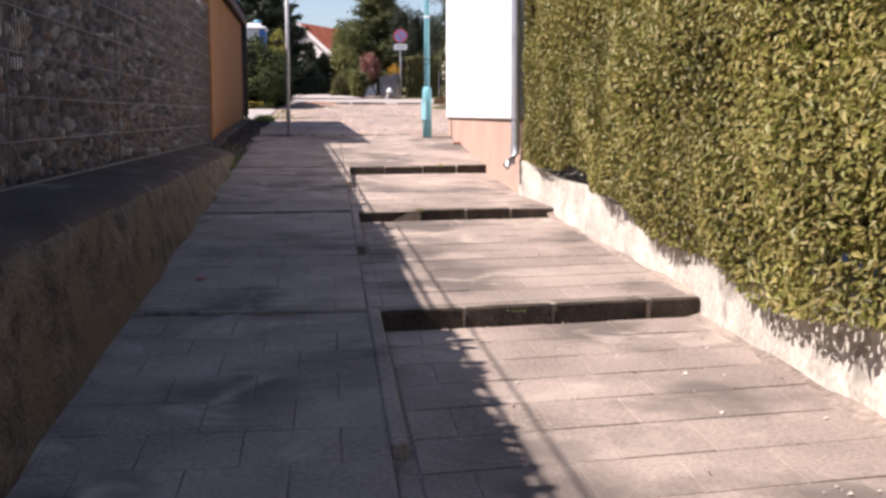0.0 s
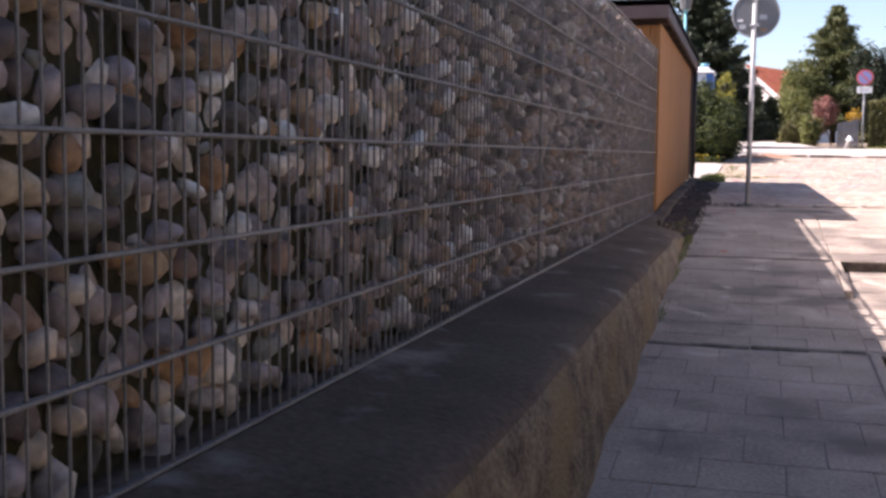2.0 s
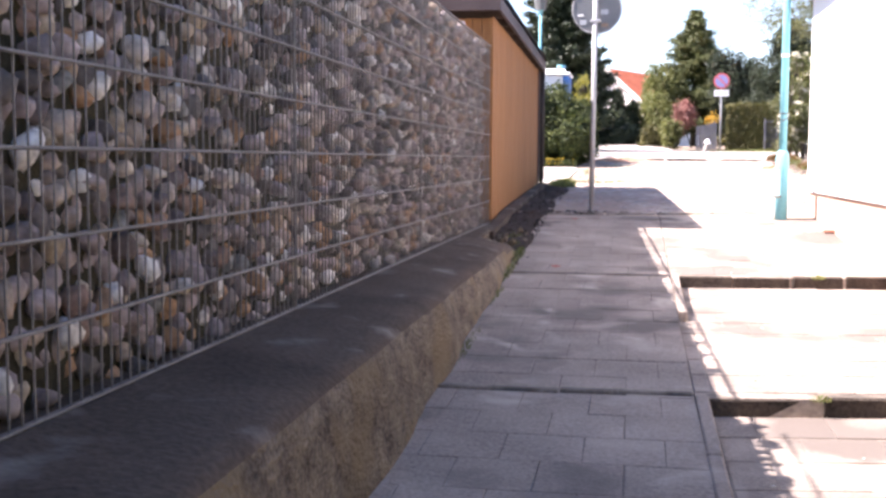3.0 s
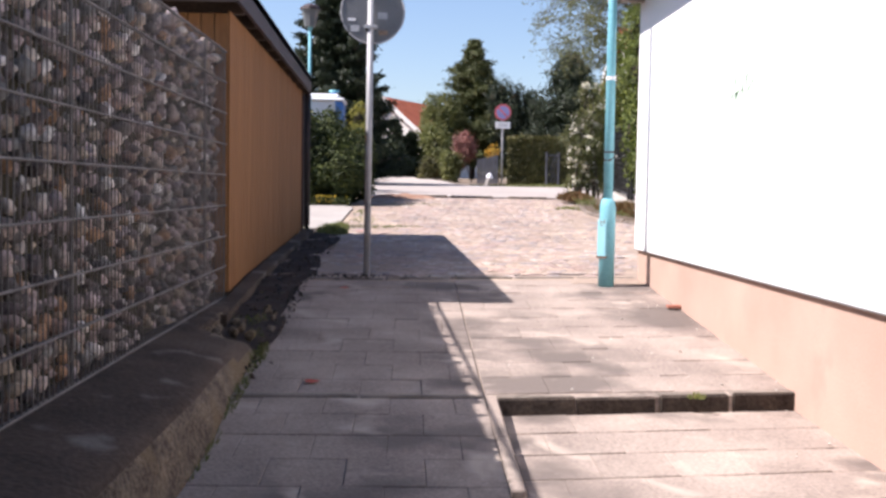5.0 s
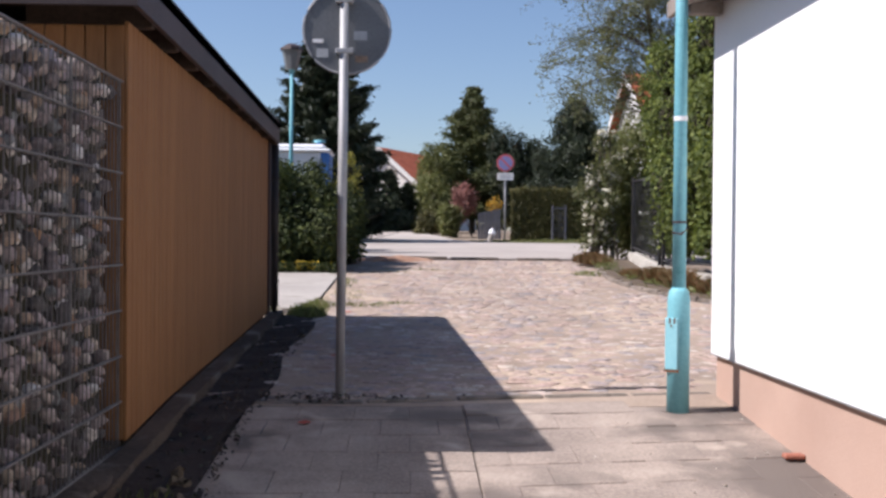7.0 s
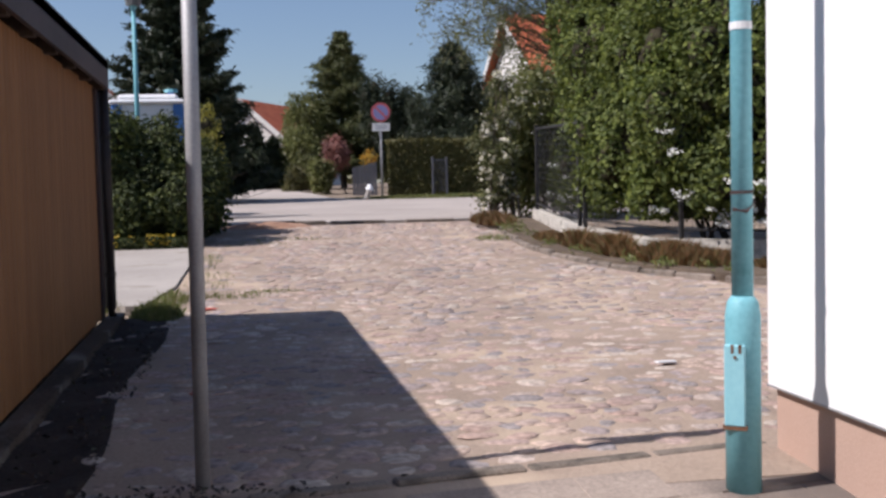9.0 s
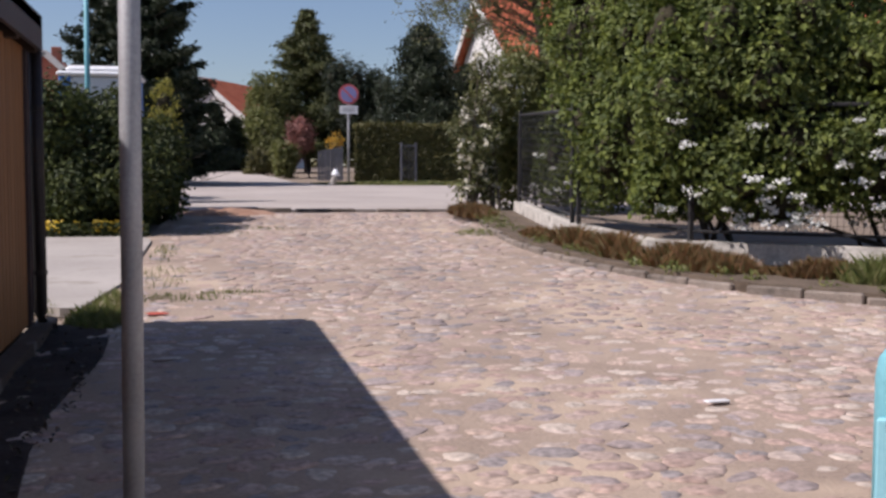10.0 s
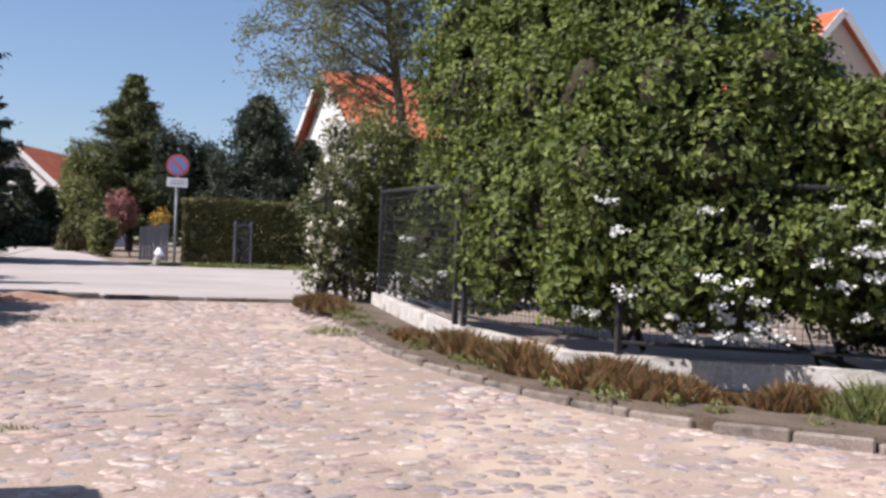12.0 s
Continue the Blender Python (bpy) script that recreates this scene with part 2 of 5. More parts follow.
BLACKPIPE = surface("brown_black_pipe", (0.022, 0.016, 0.014), (0.04, 0.03, 0.026), 4, 50, 0.45, 0.05)
SIGNGREY = surface("grey_sign_back", (0.13, 0.135, 0.14), (0.19, 0.195, 0.20), 3, 50, 0.5, 0.05, metal=0.3)
SIGNRED = surface("faded_red", (0.50, 0.10, 0.11), (0.58, 0.15, 0.16), 5, 50, 0.45, 0.0)
SIGNBLUE = surface("faded_blue", (0.20, 0.20, 0.42), (0.27, 0.26, 0.48), 5, 50, 0.45, 0.0)
PAPER = surface("white_paper", (0.72, 0.72, 0.72), (0.82, 0.82, 0.82), 5, 50, 0.6, 0.0)
STICKERGREY = surface("grey_sticker", (0.34, 0.36, 0.38), (0.46, 0.47, 0.48), 30, 90, 0.6, 0.0)
STICKERBROWN = surface("brown_sticker", (0.16, 0.11, 0.08), (0.34, 0.24, 0.17), 40, 90, 0.6, 0.0)
DARKMETAL = surface("dark_fence_metal", (0.02, 0.02, 0.022), (0.045, 0.042, 0.042), 6, 60, 0.5, 0.1)
ROOFRED = surface("red_tiles", (0.36, 0.085, 0.04), (0.52, 0.15, 0.07), 1.5, 25, 0.85, 0.5, stretch=(1, 1, 3))
HOUSEWHITE = surface("house_render", (0.62, 0.60, 0.56), (0.74, 0.72, 0.68), 0.8, 40, 0.9, 0.1)
HOUSEBEIGE = surface("beige_render", (0.44, 0.38, 0.32), (0.54, 0.47, 0.40), 0.8, 40, 0.9, 0.1)
BARK = surface("bark", (0.07, 0.055, 0.042), (0.16, 0.13, 0.10), 6, 30, 0.95, 0.9, stretch=(3, 3, 0.6))
# near-black: shade inside hedges, shrubs and gabion is put into this colour
CORE = surface("shaded_core", (0.018, 0.016, 0.009), (0.05, 0.042, 0.022), 5, 40, 0.95, 0.8)
BLUE = surface("blue_plastic", (0.05, 0.15, 0.42), (0.08, 0.21, 0.50), 2, 40, 0.45, 0.0)
ROOFWHITE = surface("white_plastic", (0.72, 0.73, 0.74), (0.80, 0.80, 0.81), 2, 40, 0.4, 0.0)
GREYWOOD = surface("grey_fence_wood", (0.09, 0.09, 0.105), (0.17, 0.17, 0.19), 3, 30, 0.85, 0.3, stretch=(5, 5, 0.7))
GREENDARK = surface("green_spray", (0.13, 0.26, 0.13), (0.30, 0.44, 0.29), 12, 80, 0.8, 0.0)
GREENPALE = surface("green_spray_mist", (0.50, 0.70, 0.52), (0.74, 0.80, 0.74), 18, 60, 0.85, 0.0)
BRICK = surface("red_brick", (0.28, 0.10, 0.065), (0.38, 0.16, 0.11), 12, 60, 0.9, 0.4)
ORANGESPRAY = surface("orange_spray", (0.34, 0.06, 0.045), (0.50, 0.13, 0.09), 30, 120, 0.9, 0.0)
GLASS = bpy.data.materials.new("dark_glass")
GLASS.use_nodes = True
GLASS.node_tree.nodes["Principled BSDF"].inputs["Base Color"].default_value = (0.03, 0.035, 0.04, 1)
GLASS.node_tree.nodes["Principled BSDF"].inputs["Roughness"].default_value = 0.05
# darker version of MILKY with the far lantern's shade put into the colour
LANTERNSHADED = surface("shaded_lantern_glass", (0.10, 0.11, 0.115), (0.16, 0.17, 0.175), 3, 30, 0.3, 0.0)
MILKY = surface("milky_lantern", (0.22, 0.27, 0.28), (0.31, 0.36, 0.37), 3, 30, 0.35, 0.0)

STONES = [(0.41, 0.335, 0.315), (0.20, 0.165, 0.155), (0.52, 0.43, 0.36), (0.33, 0.27, 0.26), (0.10, 0.086, 0.084), (0.66, 0.59, 0.52), (0.38, 0.22, 0.12), (0.37, 0.305, 0.30),
          (0.29, 0.19, 0.15), (0.80, 0.77, 0.73), (0.45, 0.37, 0.36), (0.16, 0.14, 0.13), (0.54, 0.45, 0.39), (0.24, 0.24, 0.23), (0.35, 0.295, 0.305), (0.42, 0.31, 0.22), (0.14, 0.11, 0.108), (0.43, 0.345, 0.30), (0.27, 0.215, 0.205), (0.50, 0.41, 0.31)]
GABION = rocks("gabion_stone", STONES)
GABION_PIECE = rocks("gabion_stone_single", STONES, "Random")
COBBLE_COLOURS = [(0.35, 0.26, 0.225), (0.41, 0.31, 0.25), (0.30, 0.245, 0.23), (0.42, 0.34, 0.29), (0.37, 0.265, 0.22), (0.27, 0.235, 0.225), (0.39, 0.30, 0.255), (0.44, 0.37, 0.31)]
COBBLE = rocks("cobble", COBBLE_COLOURS, rough=0.9, relief=0.25)
COBBLE_PIECE = rocks("cobble_single", COBBLE_COLOURS, "Random", rough=0.9, relief=0.25)

HEDGELEAF = leafy("hedge_leaf", [(0.15, 0.155, 0.034), (0.22, 0.21, 0.05), (0.28, 0.25, 0.075), (0.34, 0.27, 0.10), (0.14, 0.145, 0.04)], 0.25)
SHRUBLEAF = leafy("bright_shrub_leaf", [(0.055, 0.08, 0.016), (0.10, 0.134, 0.026), (0.20, 0.235, 0.046), (0.065, 0.092, 0.02)], 0.34, 0.65)
DARKLEAF = leafy("dark_shrub_leaf", [(0.024, 0.038, 0.010), (0.046, 0.064, 0.015), (0.105, 0.125, 0.028)], 0.25, 0.7)
SPRUCE = leafy("spruce_needles", [(0.020, 0.031, 0.016), (0.031, 0.046, 0.021), (0.045, 0.060, 0.026)], 0.1, 0.6)
PINE = leafy("pine_needles", [(0.07, 0.085, 0.03), (0.105, 0.12, 0.04), (0.14, 0.145, 0.05)], 0.15, 0.6)
OLIVE = leafy("olive_leaf", [(0.11, 0.13, 0.035), (0.15, 0.16, 0.045), (0.18, 0.18, 0.06)], 0.3)
FARHEDGE = leafy("far_hedge_leaf", [(0.075, 0.076, 0.020), (0.105, 0.10, 0.028), (0.14, 0.122, 0.042)], 0.2)
SILVER = leafy("silvery_leaf", [(0.06, 0.075, 0.022), (0.11, 0.125, 0.04), (0.19, 0.19, 0.075), (0.08, 0.09, 0.03)], 0.3)
CREAM = leafy("cream_blossom", [(0.62, 0.58, 0.44), (0.76, 0.73, 0.62), (0.48, 0.45, 0.30)], 0.3)
REDLEAF = leafy("red_leaf", [(0.26, 0.11, 0.09), (0.36, 0.18, 0.15), (0.30, 0.14, 0.12)], 0.3)
YELLOW = leafy("yellow_blossom", [(0.60, 0.42, 0.03), (0.72, 0.52, 0.05)], 0.3)
ORANGE = leafy("orange_blossom", [(0.50, 0.27, 0.03), (0.58, 0.36, 0.04), (0.20, 0.17, 0.04)], 0.3)
YELLOWLEAF = leafy("yellow_green_leaf", [(0.24, 0.24, 0.04), (0.34, 0.30, 0.05), (0.16, 0.18, 0.04)], 0.3)
BLOSSOM = leafy("white_blossom", [(0.74, 0.74, 0.68), (0.82, 0.82, 0.78)], 0.3)
HEATHER = leafy("heather", [(0.15, 0.068, 0.028), (0.21, 0.105, 0.042), (0.13, 0.085, 0.03), (0.09, 0.09, 0.026)], 0.2)
GRASSLEAF = leafy("grass_blade", [(0.10, 0.14, 0.03), (0.16, 0.18, 0.05), (0.22, 0.20, 0.08)], 0.3)
DEADLEAF = leafy("dead_leaf", [(0.045, 0.03, 0.022), (0.07, 0.045, 0.03), (0.03, 0.024, 0.02), (0.05, 0.055, 0.025)], 0.1)
REDRENDER = surface("red_render", (0.46, 0.15, 0.10), (0.56, 0.20, 0.135), 0.8, 40, 0.9, 0.1)
DIRT = surface("reddish_dirt", (0.24, 0.13, 0.085), (0.40, 0.25, 0.175), 3, 30, 0.95, 1.0)
WILLOW = leafy("young_leaf", [(0.14, 0.16, 0.06), (0.20, 0.21, 0.09), (0.11, 0.12, 0.05)], 0.35)

# ---- the lie of the land ----
KNOT_Y = [-80, -30, 5.727, 9.651, 13.179, 17.0, 22.3, 32.3, 47.0, 56.0, 90.0, 500.0]
KNOT_Z = [-0.9, -0.72, 0.91, 1.092, 1.322, 1.60, 1.82, 2.25, 2.63, 2.96, 3.4, 3.4]


def land(y):
    return float(np.interp(y, KNOT_Y, KNOT_Z))


STEP_Y = [2.0, 5.727, 9.651, 13.179]
RISE = [0.0, 0.112, 0.092, 0.09]
SKEW = 0.135


def tread(y):
    """Height of the stepped half of the alley, measured along its left edge."""
    for k in range(3, -1, -1):
        if y >= STEP_Y[k]:
            z0, y0 = land(STEP_Y[k]), STEP_Y[k]
            if k == 3:
                return land(y)
            z1, y1 = land(STEP_Y[k + 1]) - RISE[k + 1], STEP_Y[k + 1]
            return z0 + (z1 - z0) * (y - y0) / (y1 - y0)
    return land(y)


def ground_sheet():
    xs = [-400, -120, -40, -15, -6, -2, 0, 2, 4, 7, 12, 30, 100, 400]
    ys = [-300, -80, -30, -10, 0, 3, 5.727, 9.651, 13.179, 17, 19, 22.3, 26, 30, 32.3, 35, 40, 47, 52, 56, 70, 90, 200, 500]
    verts = [(x, y, land(y) - (0.16 if -10 < y < 17.4 and -2.5 < x < 3 else 0.06)) for y in ys for x in xs]
    n = len(xs)
    faces = [(j * n + i, j * n + i + 1, (j + 1) * n + i + 1, (j + 1) * n + i) for j in range(len(ys) - 1) for i in range(n - 1)]
    return tagged(part("ground", mesh_of("ground", verts, faces), EARTH), "bare sandy earth ground rising gently uphill", "ground", kind="structure")


ground_sheet()


def strip(name, outline_l, outline_r, ys, zf, thick, material, label, category):
    """A ribbon of ground between two edge lines x(y), as a solid of some thickness."""
    bm = bmesh.new()
    cols = []
    for y in ys:
        row = []
        for x in (outline_l(y), outline_r(y)):
            row.append((bm.verts.new((x, y, zf(x, y))), bm.verts.new((x, y, zf(x, y) - thick))))
        cols.append(row)
    for a, b in zip(cols, cols[1:]):
        bm.faces.new((a[0][0], a[1][0], b[1][0], b[0][0]))
        bm.faces.new((a[0][1], b[0][1], b[1][1], a[1][1]))
        bm.faces.new((a[0][0], b[0][0], b[0][1], a[0][1]))
        bm.faces.new((a[1][0], a[1][1], b[1][1], b[1][0]))
    bm.faces.new([v for v in (cols[0][0][0], cols[0][0][1], cols[0][1][1], cols[0][1][0])])
    bm.faces.new([v for v in (cols[-1][0][0], cols[-1][1][0], cols[-1][1][1], cols[-1][0][1])])
    bmesh.ops.recalc_face_normals(bm, faces=bm.faces)
    return tagged(part(name, bm, material), label, category, kind="structure")


def steps_of(a, b, d):
    n = max(1, round((b - a) / d))
    return [a + (b - a) * i / n for i in range(n + 1)]


RAMP_R = 0.84
TREAD_R = 2.72
PAVE_END = 17.35
ramp_bed = strip("pavement_1", lambda y: -0.52, lambda y: RAMP_R, sorted(set(steps_of(-8, 17.3, 1.0) + [5.727, 9.651, 13.179])), lambda x, y: land(y) - 0.006, 0.12, RAMPJOINT,
                 "grey square concrete slab ramp with dark joints", "pavement")
step_beds = []
for k in range(4):
    y0 = STEP_Y[k] if k else -8
    y1 = STEP_Y[k + 1] if k < 3 else PAVE_END

    def tz(x, y, k=k):
        yy = y - SKEW * (x - 0.86)
        lo = STEP_Y[k] if k else -8
        hi = STEP_Y[k + 1] - 1e-4 if k < 3 else PAVE_END
        return tread(min(max(yy, lo), hi)) - 0.004

    bm = bmesh.new()
    rows = []
    for y in steps_of(y0, y1, 1.0):
        rows.append([bm.verts.new((x, y + SKEW * (x - 0.86), tz(x, y + SKEW * (x - 0.86)) - d)) for x in (0.845, TREAD_R + 0.03) for d in (0, 0.2)])
    for a, b in zip(rows, rows[1:]):
        for i, j in ((0, 2), (3, 1), (1, 0), (2, 3)):
            bm.faces.new((a[i], a[j], b[j], b[i]))
    bm.faces.new([rows[0][i] for i in (0, 1, 3, 2)])
    bm.faces.new([rows[-1][i] for i in (0, 2, 3, 1)])
    bmesh.ops.recalc_face_normals(bm, faces=bm.faces)
    step_beds.append(tagged(part("step", bm, JOINT), "shallow paved step of pale concrete slabs", "step", "steps up the alley", "structure"))

# cobbled lane, crossing road, driveway
LANE_L = [(17.0, -1.0), (22.2, -0.95), (23.4, -0.68), (28.4, -0.72), (31.0, -0.6), (33.0, -0.8)]
KERB_LINE = [(9.0, 21.2), (7.0, 21.75), (5.6, 22.35), (4.75, 23.2), (4.15, 24.4), (3.85, 25.8), (3.75, 27.2), (3.95, 29.6), (4.3, 31.6)]


def lane_left(y):
    return float(np.interp(y, [p[0] for p in LANE_L], [p[1] for p in LANE_L]))


def lane_right(y):
    ks = sorted(KERB_LINE, key=lambda p: p[1])
    return float(np.interp(y, [17.3, 17.62, 17.72, 21.2] + [p[1] for p in ks[1:]], [2.66, 2.72, 9.0, 9.0] + [p[0] for p in ks[1:]]))


lane = strip("road_1", lane_left, lane_right, sorted(set(steps_of(17.25, 32.4, 0.7) + [17.62, 17.72, 21.2, 22.3, 22.35])), lambda x, y: land(y) - 0.004, 0.05, SAND,
             "sandy lane of worn reddish fieldstone cobbles", "road")
bm = bmesh.new()
for outline in ([(-60, 32.3), (60, 33.6), (60, 44.6), (8, 44.4), (3.2, 44.6), (2.2, 47), (1.8, 51), (0.8, 56), (-4.5, 60), (-7, 58), (-1.8, 53), (-1.8, 47), (-3, 45.5), (-60, 44)],):
    prism(bm, outline, lambda x, y: land(y) - 0.05, lambda x, y: land(y) + 0.012)
bmesh.ops.triangulate(bm, faces=bm.faces)
bmesh.ops.subdivide_edges(bm, edges=[e for e in bm.edges if e.calc_length() > 8], cuts=3)
for v in bm.verts:
    v.co.z = land(v.co.y) + (0.012 if v.co.z > land(v.co.y) - 0.02 else -0.05)
tagged(part("road_2", bm, ASPHALT), "pale sandy-grey crossing road surface", "road", kind="structure")

# driveway slab beside the lane
bm = bmesh.new()
prism(bm, [(-0.95, 22.9), (-0.80, 22.9), (-0.62, 24.2), (-0.61, 27.75), (-0.66, 28.1), (-0.82, 28.35), (-6.5, 28.1), (-6.5, 23.6), (-1.6, 23.4)], lambda x, y: land(y) - 0.05, lambda x, y: land(y) + 0.022)
tagged(part("pavement_2", bm, LIGHTCONC), "pale concrete driveway slab beside the lane", "pavement", kind="structure")

# ---- the low wall and the gabion ----
GX = -1.03
G_LOW, G_ROW = 1.573, 0.24
bm = bmesh.new()
rows = []
for i, y in enumerate(steps_of(-8, 16.03, 0.11)):
    zb = land(y) - 0.12
    ring_ = [(-1.45, zb), (-1.45, 1.568), (-1.20, 1.568), (GX + 0.02, 1.566), (-0.90, 1.552), (-0.75, 1.54), (-0.62, 1.522), (-0.545, 1.505), (-0.515, 1.475)]
    ring_ += [(-0.505 + 0.012 * k, 1.475 + (zb - 1.475) * k / 7) for k in range(1, 8)]
    row_ = []
    for x, z in ring_:
        q = Vector((x * 2, y, z))
        n1, n2 = noise.noise(q * 1.1), noise.noise(q * 5.0 + Vector((7, 3, 1)))
        k = 1.0 if x > -1.0 else 0.0
        x += float(np.interp(y, [3, 13], [0.075, -0.045])) * min(1.0, max(0.0, (x + 1.0) / 0.45))
        if y > 14.28 + 0.25 * n1:
            x = min(x, -0.87 + 0.05 * n2)
        row_.append(bm.verts.new((x + k * (0.032 * n1 + 0.006 * n2), y, z + k * (0.004 * n2 + 0.016 * n1) * (1 if z > 1.4 else 0))))
    rows.append(row_)
nr = len(rows[0])
for a_, b_ in zip(rows, rows[1:]):
    for i in range(nr - 1):
        bm.faces.new((a_[i], a_[i + 1], b_[i + 1], b_[i]))
bm.faces.new(rows[0][::-1])
bm.faces.new(rows[-1])
bmesh.ops.recalc_face_normals(bm, faces=bm.faces)
for f in bm.faces:
    f.material_index = 1 if f.normal.z > 0.55 else 0
low_me = bpy.data.meshes.new("wall_low")
bm.to_mesh(low_me)
bm.free()
low_me.materials.append(OLDWALL)
low_me.materials.append(OLDTOP)
tagged(part("wall_low", low_me, None, smooth=True), "low weathered concrete retaining wall under the gabion", "wall", kind="structure")

gabion = thing("gabion_wall", (GX, 6, 1.57), "stone-filled gabion wall in galvanised wire mesh", "gabion wall", kind="structure")
# dark box behind the stones, shade of the gaps put into its colour
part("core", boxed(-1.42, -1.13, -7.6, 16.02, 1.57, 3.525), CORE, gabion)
# extra height out of view, added to push the wall's shadow edge outward
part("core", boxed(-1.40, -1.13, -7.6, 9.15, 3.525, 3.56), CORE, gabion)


def rock_shape(seed, sub=2):
    """An uneven rounded stone about one metre across, as arrays."""
    r = random.Random(seed)
    bm = bmesh.new()
    bmesh.ops.create_icosphere(bm, subdivisions=sub, radius=0.5)
    off = Vector((r.uniform(0, 50), r.uniform(0, 50), r.uniform(0, 50)))
    cuts = [(Vector((r.gauss(0, 1), r.gauss(0, 1), r.gauss(0, 1))).normalized(), r.uniform(0.27, 0.41)) for _ in range(7)]
    for v in bm.verts:
        d = v.co.normalized()
        k = 1 + 0.34 * noise.noise(d * 1.3 + off) + 0.14 * noise.noise(d * 3.1 + off)
        for ax, cut in cuts:
            if v.co.dot(ax) * k > cut:
                k *= cut / (v.co.dot(ax) * k) * 0.97 + 0.03
        v.co *= k
    me = bpy.data.meshes.new("stone")
    bm.to_mesh(me)
    bm.free()
    return me


ROCKS = [rock_shape(s) for s in range(10)]
for me in ROCKS:
    me.materials.append(GABION_PIECE)
    me.polygons.foreach_set("use_smooth", [True] * len(me.polygons))
ROCK_ARR, ROCK_FAR = [], []
for me, arr in [(q, ROCK_ARR) for q in ROCKS] + [(rock_shape(s, 1), ROCK_FAR) for s in range(10)]:
    co = np.empty(len(me.vertices) * 3)
    me.vertices.foreach_get("co", co)
    arr.append((co.reshape(-1, 3), np.array([p.vertices[:] for p in me.polygons])))

RUBBLE = rock_shape(77)
RUBBLE.materials.append(OLDWALL)
rg = random.Random(4)
vs, fs, base = [], [], 0
near_stones = []
z = 1.615
row = 0
while z < 3.61:
    h = rg.uniform(0.068, 0.088)
    y = -7.5 + rg.uniform(0, 0.1)
    # rows above 3.53 are unseen, added to carry the shadow edge further out
    while y < (15.97 if z < 3.53 else 9.2):
        w = rg.choice((rg.uniform(0.045, 0.075), rg.uniform(0.06, 0.10), rg.uniform(0.085, 0.125)))
        y += w * 0.5
        k = rg.randrange(10)
        size = Vector((rg.uniform(0.09, 0.14), w * rg.uniform(0.95, 1.25), h * rg.uniform(0.9, 1.65)))
        front = 0.03 if z > 3.42 else 0.0
        m = Matrix.Translation((GX - 0.085 + front + rg.uniform(-0.062, 0.016), min(y, 15.96), min(z + rg.uniform(-0.045, 0.045), 3.515 if y > 9.2 else 3.575))) @ Euler((rg.uniform(-1.2, 1.2), rg.uniform(-0.3, 0.3), rg.uniform(-0.3, 0.3))).to_matrix().to_4x4() @ Matrix.Diagonal((*size, 1)) @ Euler((rg.uniform(0, 6), rg.uniform(0, 6), rg.uniform(0, 6))).to_matrix().to_4x4()
        if 5.35 < y < 6.75:
            near_stones.append((k, m))
        else:
            co, tri = (ROCK_ARR if 4.2 < y < 10.5 else ROCK_FAR)[k]
            a = np.array(m)
            vs.append(co @ a[:3, :3].T + a[:3, 3])
            fs.append(tri + base)
            base += len(co)
        y += w * 0.5
    z += h
me = mesh_of("stone_fill", np.vstack(vs), np.vstack(fs))
tagged(part("stone_fill", me, GABION, gabion, smooth=True), kind="stuff")
for k, m in near_stones[:300]:
    piece("stone", ROCKS[k], m, gabion)

JOINTS = [-7.6, -6.29, -3.22, -0.15, 2.92, 5.985, 9.05, 12.115, 15.18, 16.02]
wire_mesh = mesh_of("wire", [(a, b, c) for c in (1.565, 3.505) for a, b in ((-0.0026, -0.0026), (0.0026, -0.0026), (0.0026, 0.0026), (-0.0026, 0.0026))],
                    [(0, 1, 5, 4), (1, 2, 6, 5), (2, 3, 7, 6), (3, 0, 4, 7), (4, 5, 6, 7)])
wire_mesh.materials.append(WIRE)
for j0, j1 in zip(JOINTS, JOINTS[1:]):
    bm = bmesh.new()
    for yy in (j0 + 0.012, j1 - 0.012):
        box(bm, GX - 0.006, GX + 0.003, yy - 0.004, yy + 0.004, 1.565, 3.505)
    panel = part("mesh_panel", bm, WIRE, gabion)
    for i in range(9):
        zz = G_LOW + G_ROW * i
        r = tubed([(GX + 0.010, j0, zz), (GX + 0.010, j1, zz)], 0.0062, 6)
        tube(r, [(GX - 0.006, j0, zz), (GX - 0.006, j1, zz)], 0.0045, 4)
        part("rod", r, WIRE, panel)
    # unseen rod above the panel, added for its shadow line on the paving
    if j1 < 9.1:
        part("rod", tubed([(GX + 0.010, j0, 3.615), (GX + 0.010, j1, 3.615)], 0.0062, 6), WIRE, panel)
    n = int((j1 - j0) / 0.0613)
    for i in range(1, n):
        piece("wire", wire_mesh, Matrix.Translation((GX + 0.001, j0 + (j1 - j0) * i / n, 0)), panel)
    tb = bmesh.new()
    for i in range(int((j1 - j0) / 0.5)):
        tube(tb, [(GX + 0.012, j0 + 0.3 + i * 0.5, 3.49), (-1.40, j0 + 0.3 + i * 0.5, 3.49)], 0.003, 4)
    part("tie_wire", tb, WIRE, panel)

# ---- the ochre shed with its dark roof ----
shed = thing("shed", (-2.9, 19.1, 1.65), "ochre board-clad shed with a dark brown flat roof", "shed")
SX, SY0, SY1 = -1.0, 16.06, 21.95


def shed_top(y):
    return 3.80 - 0.018 * (y - 16)


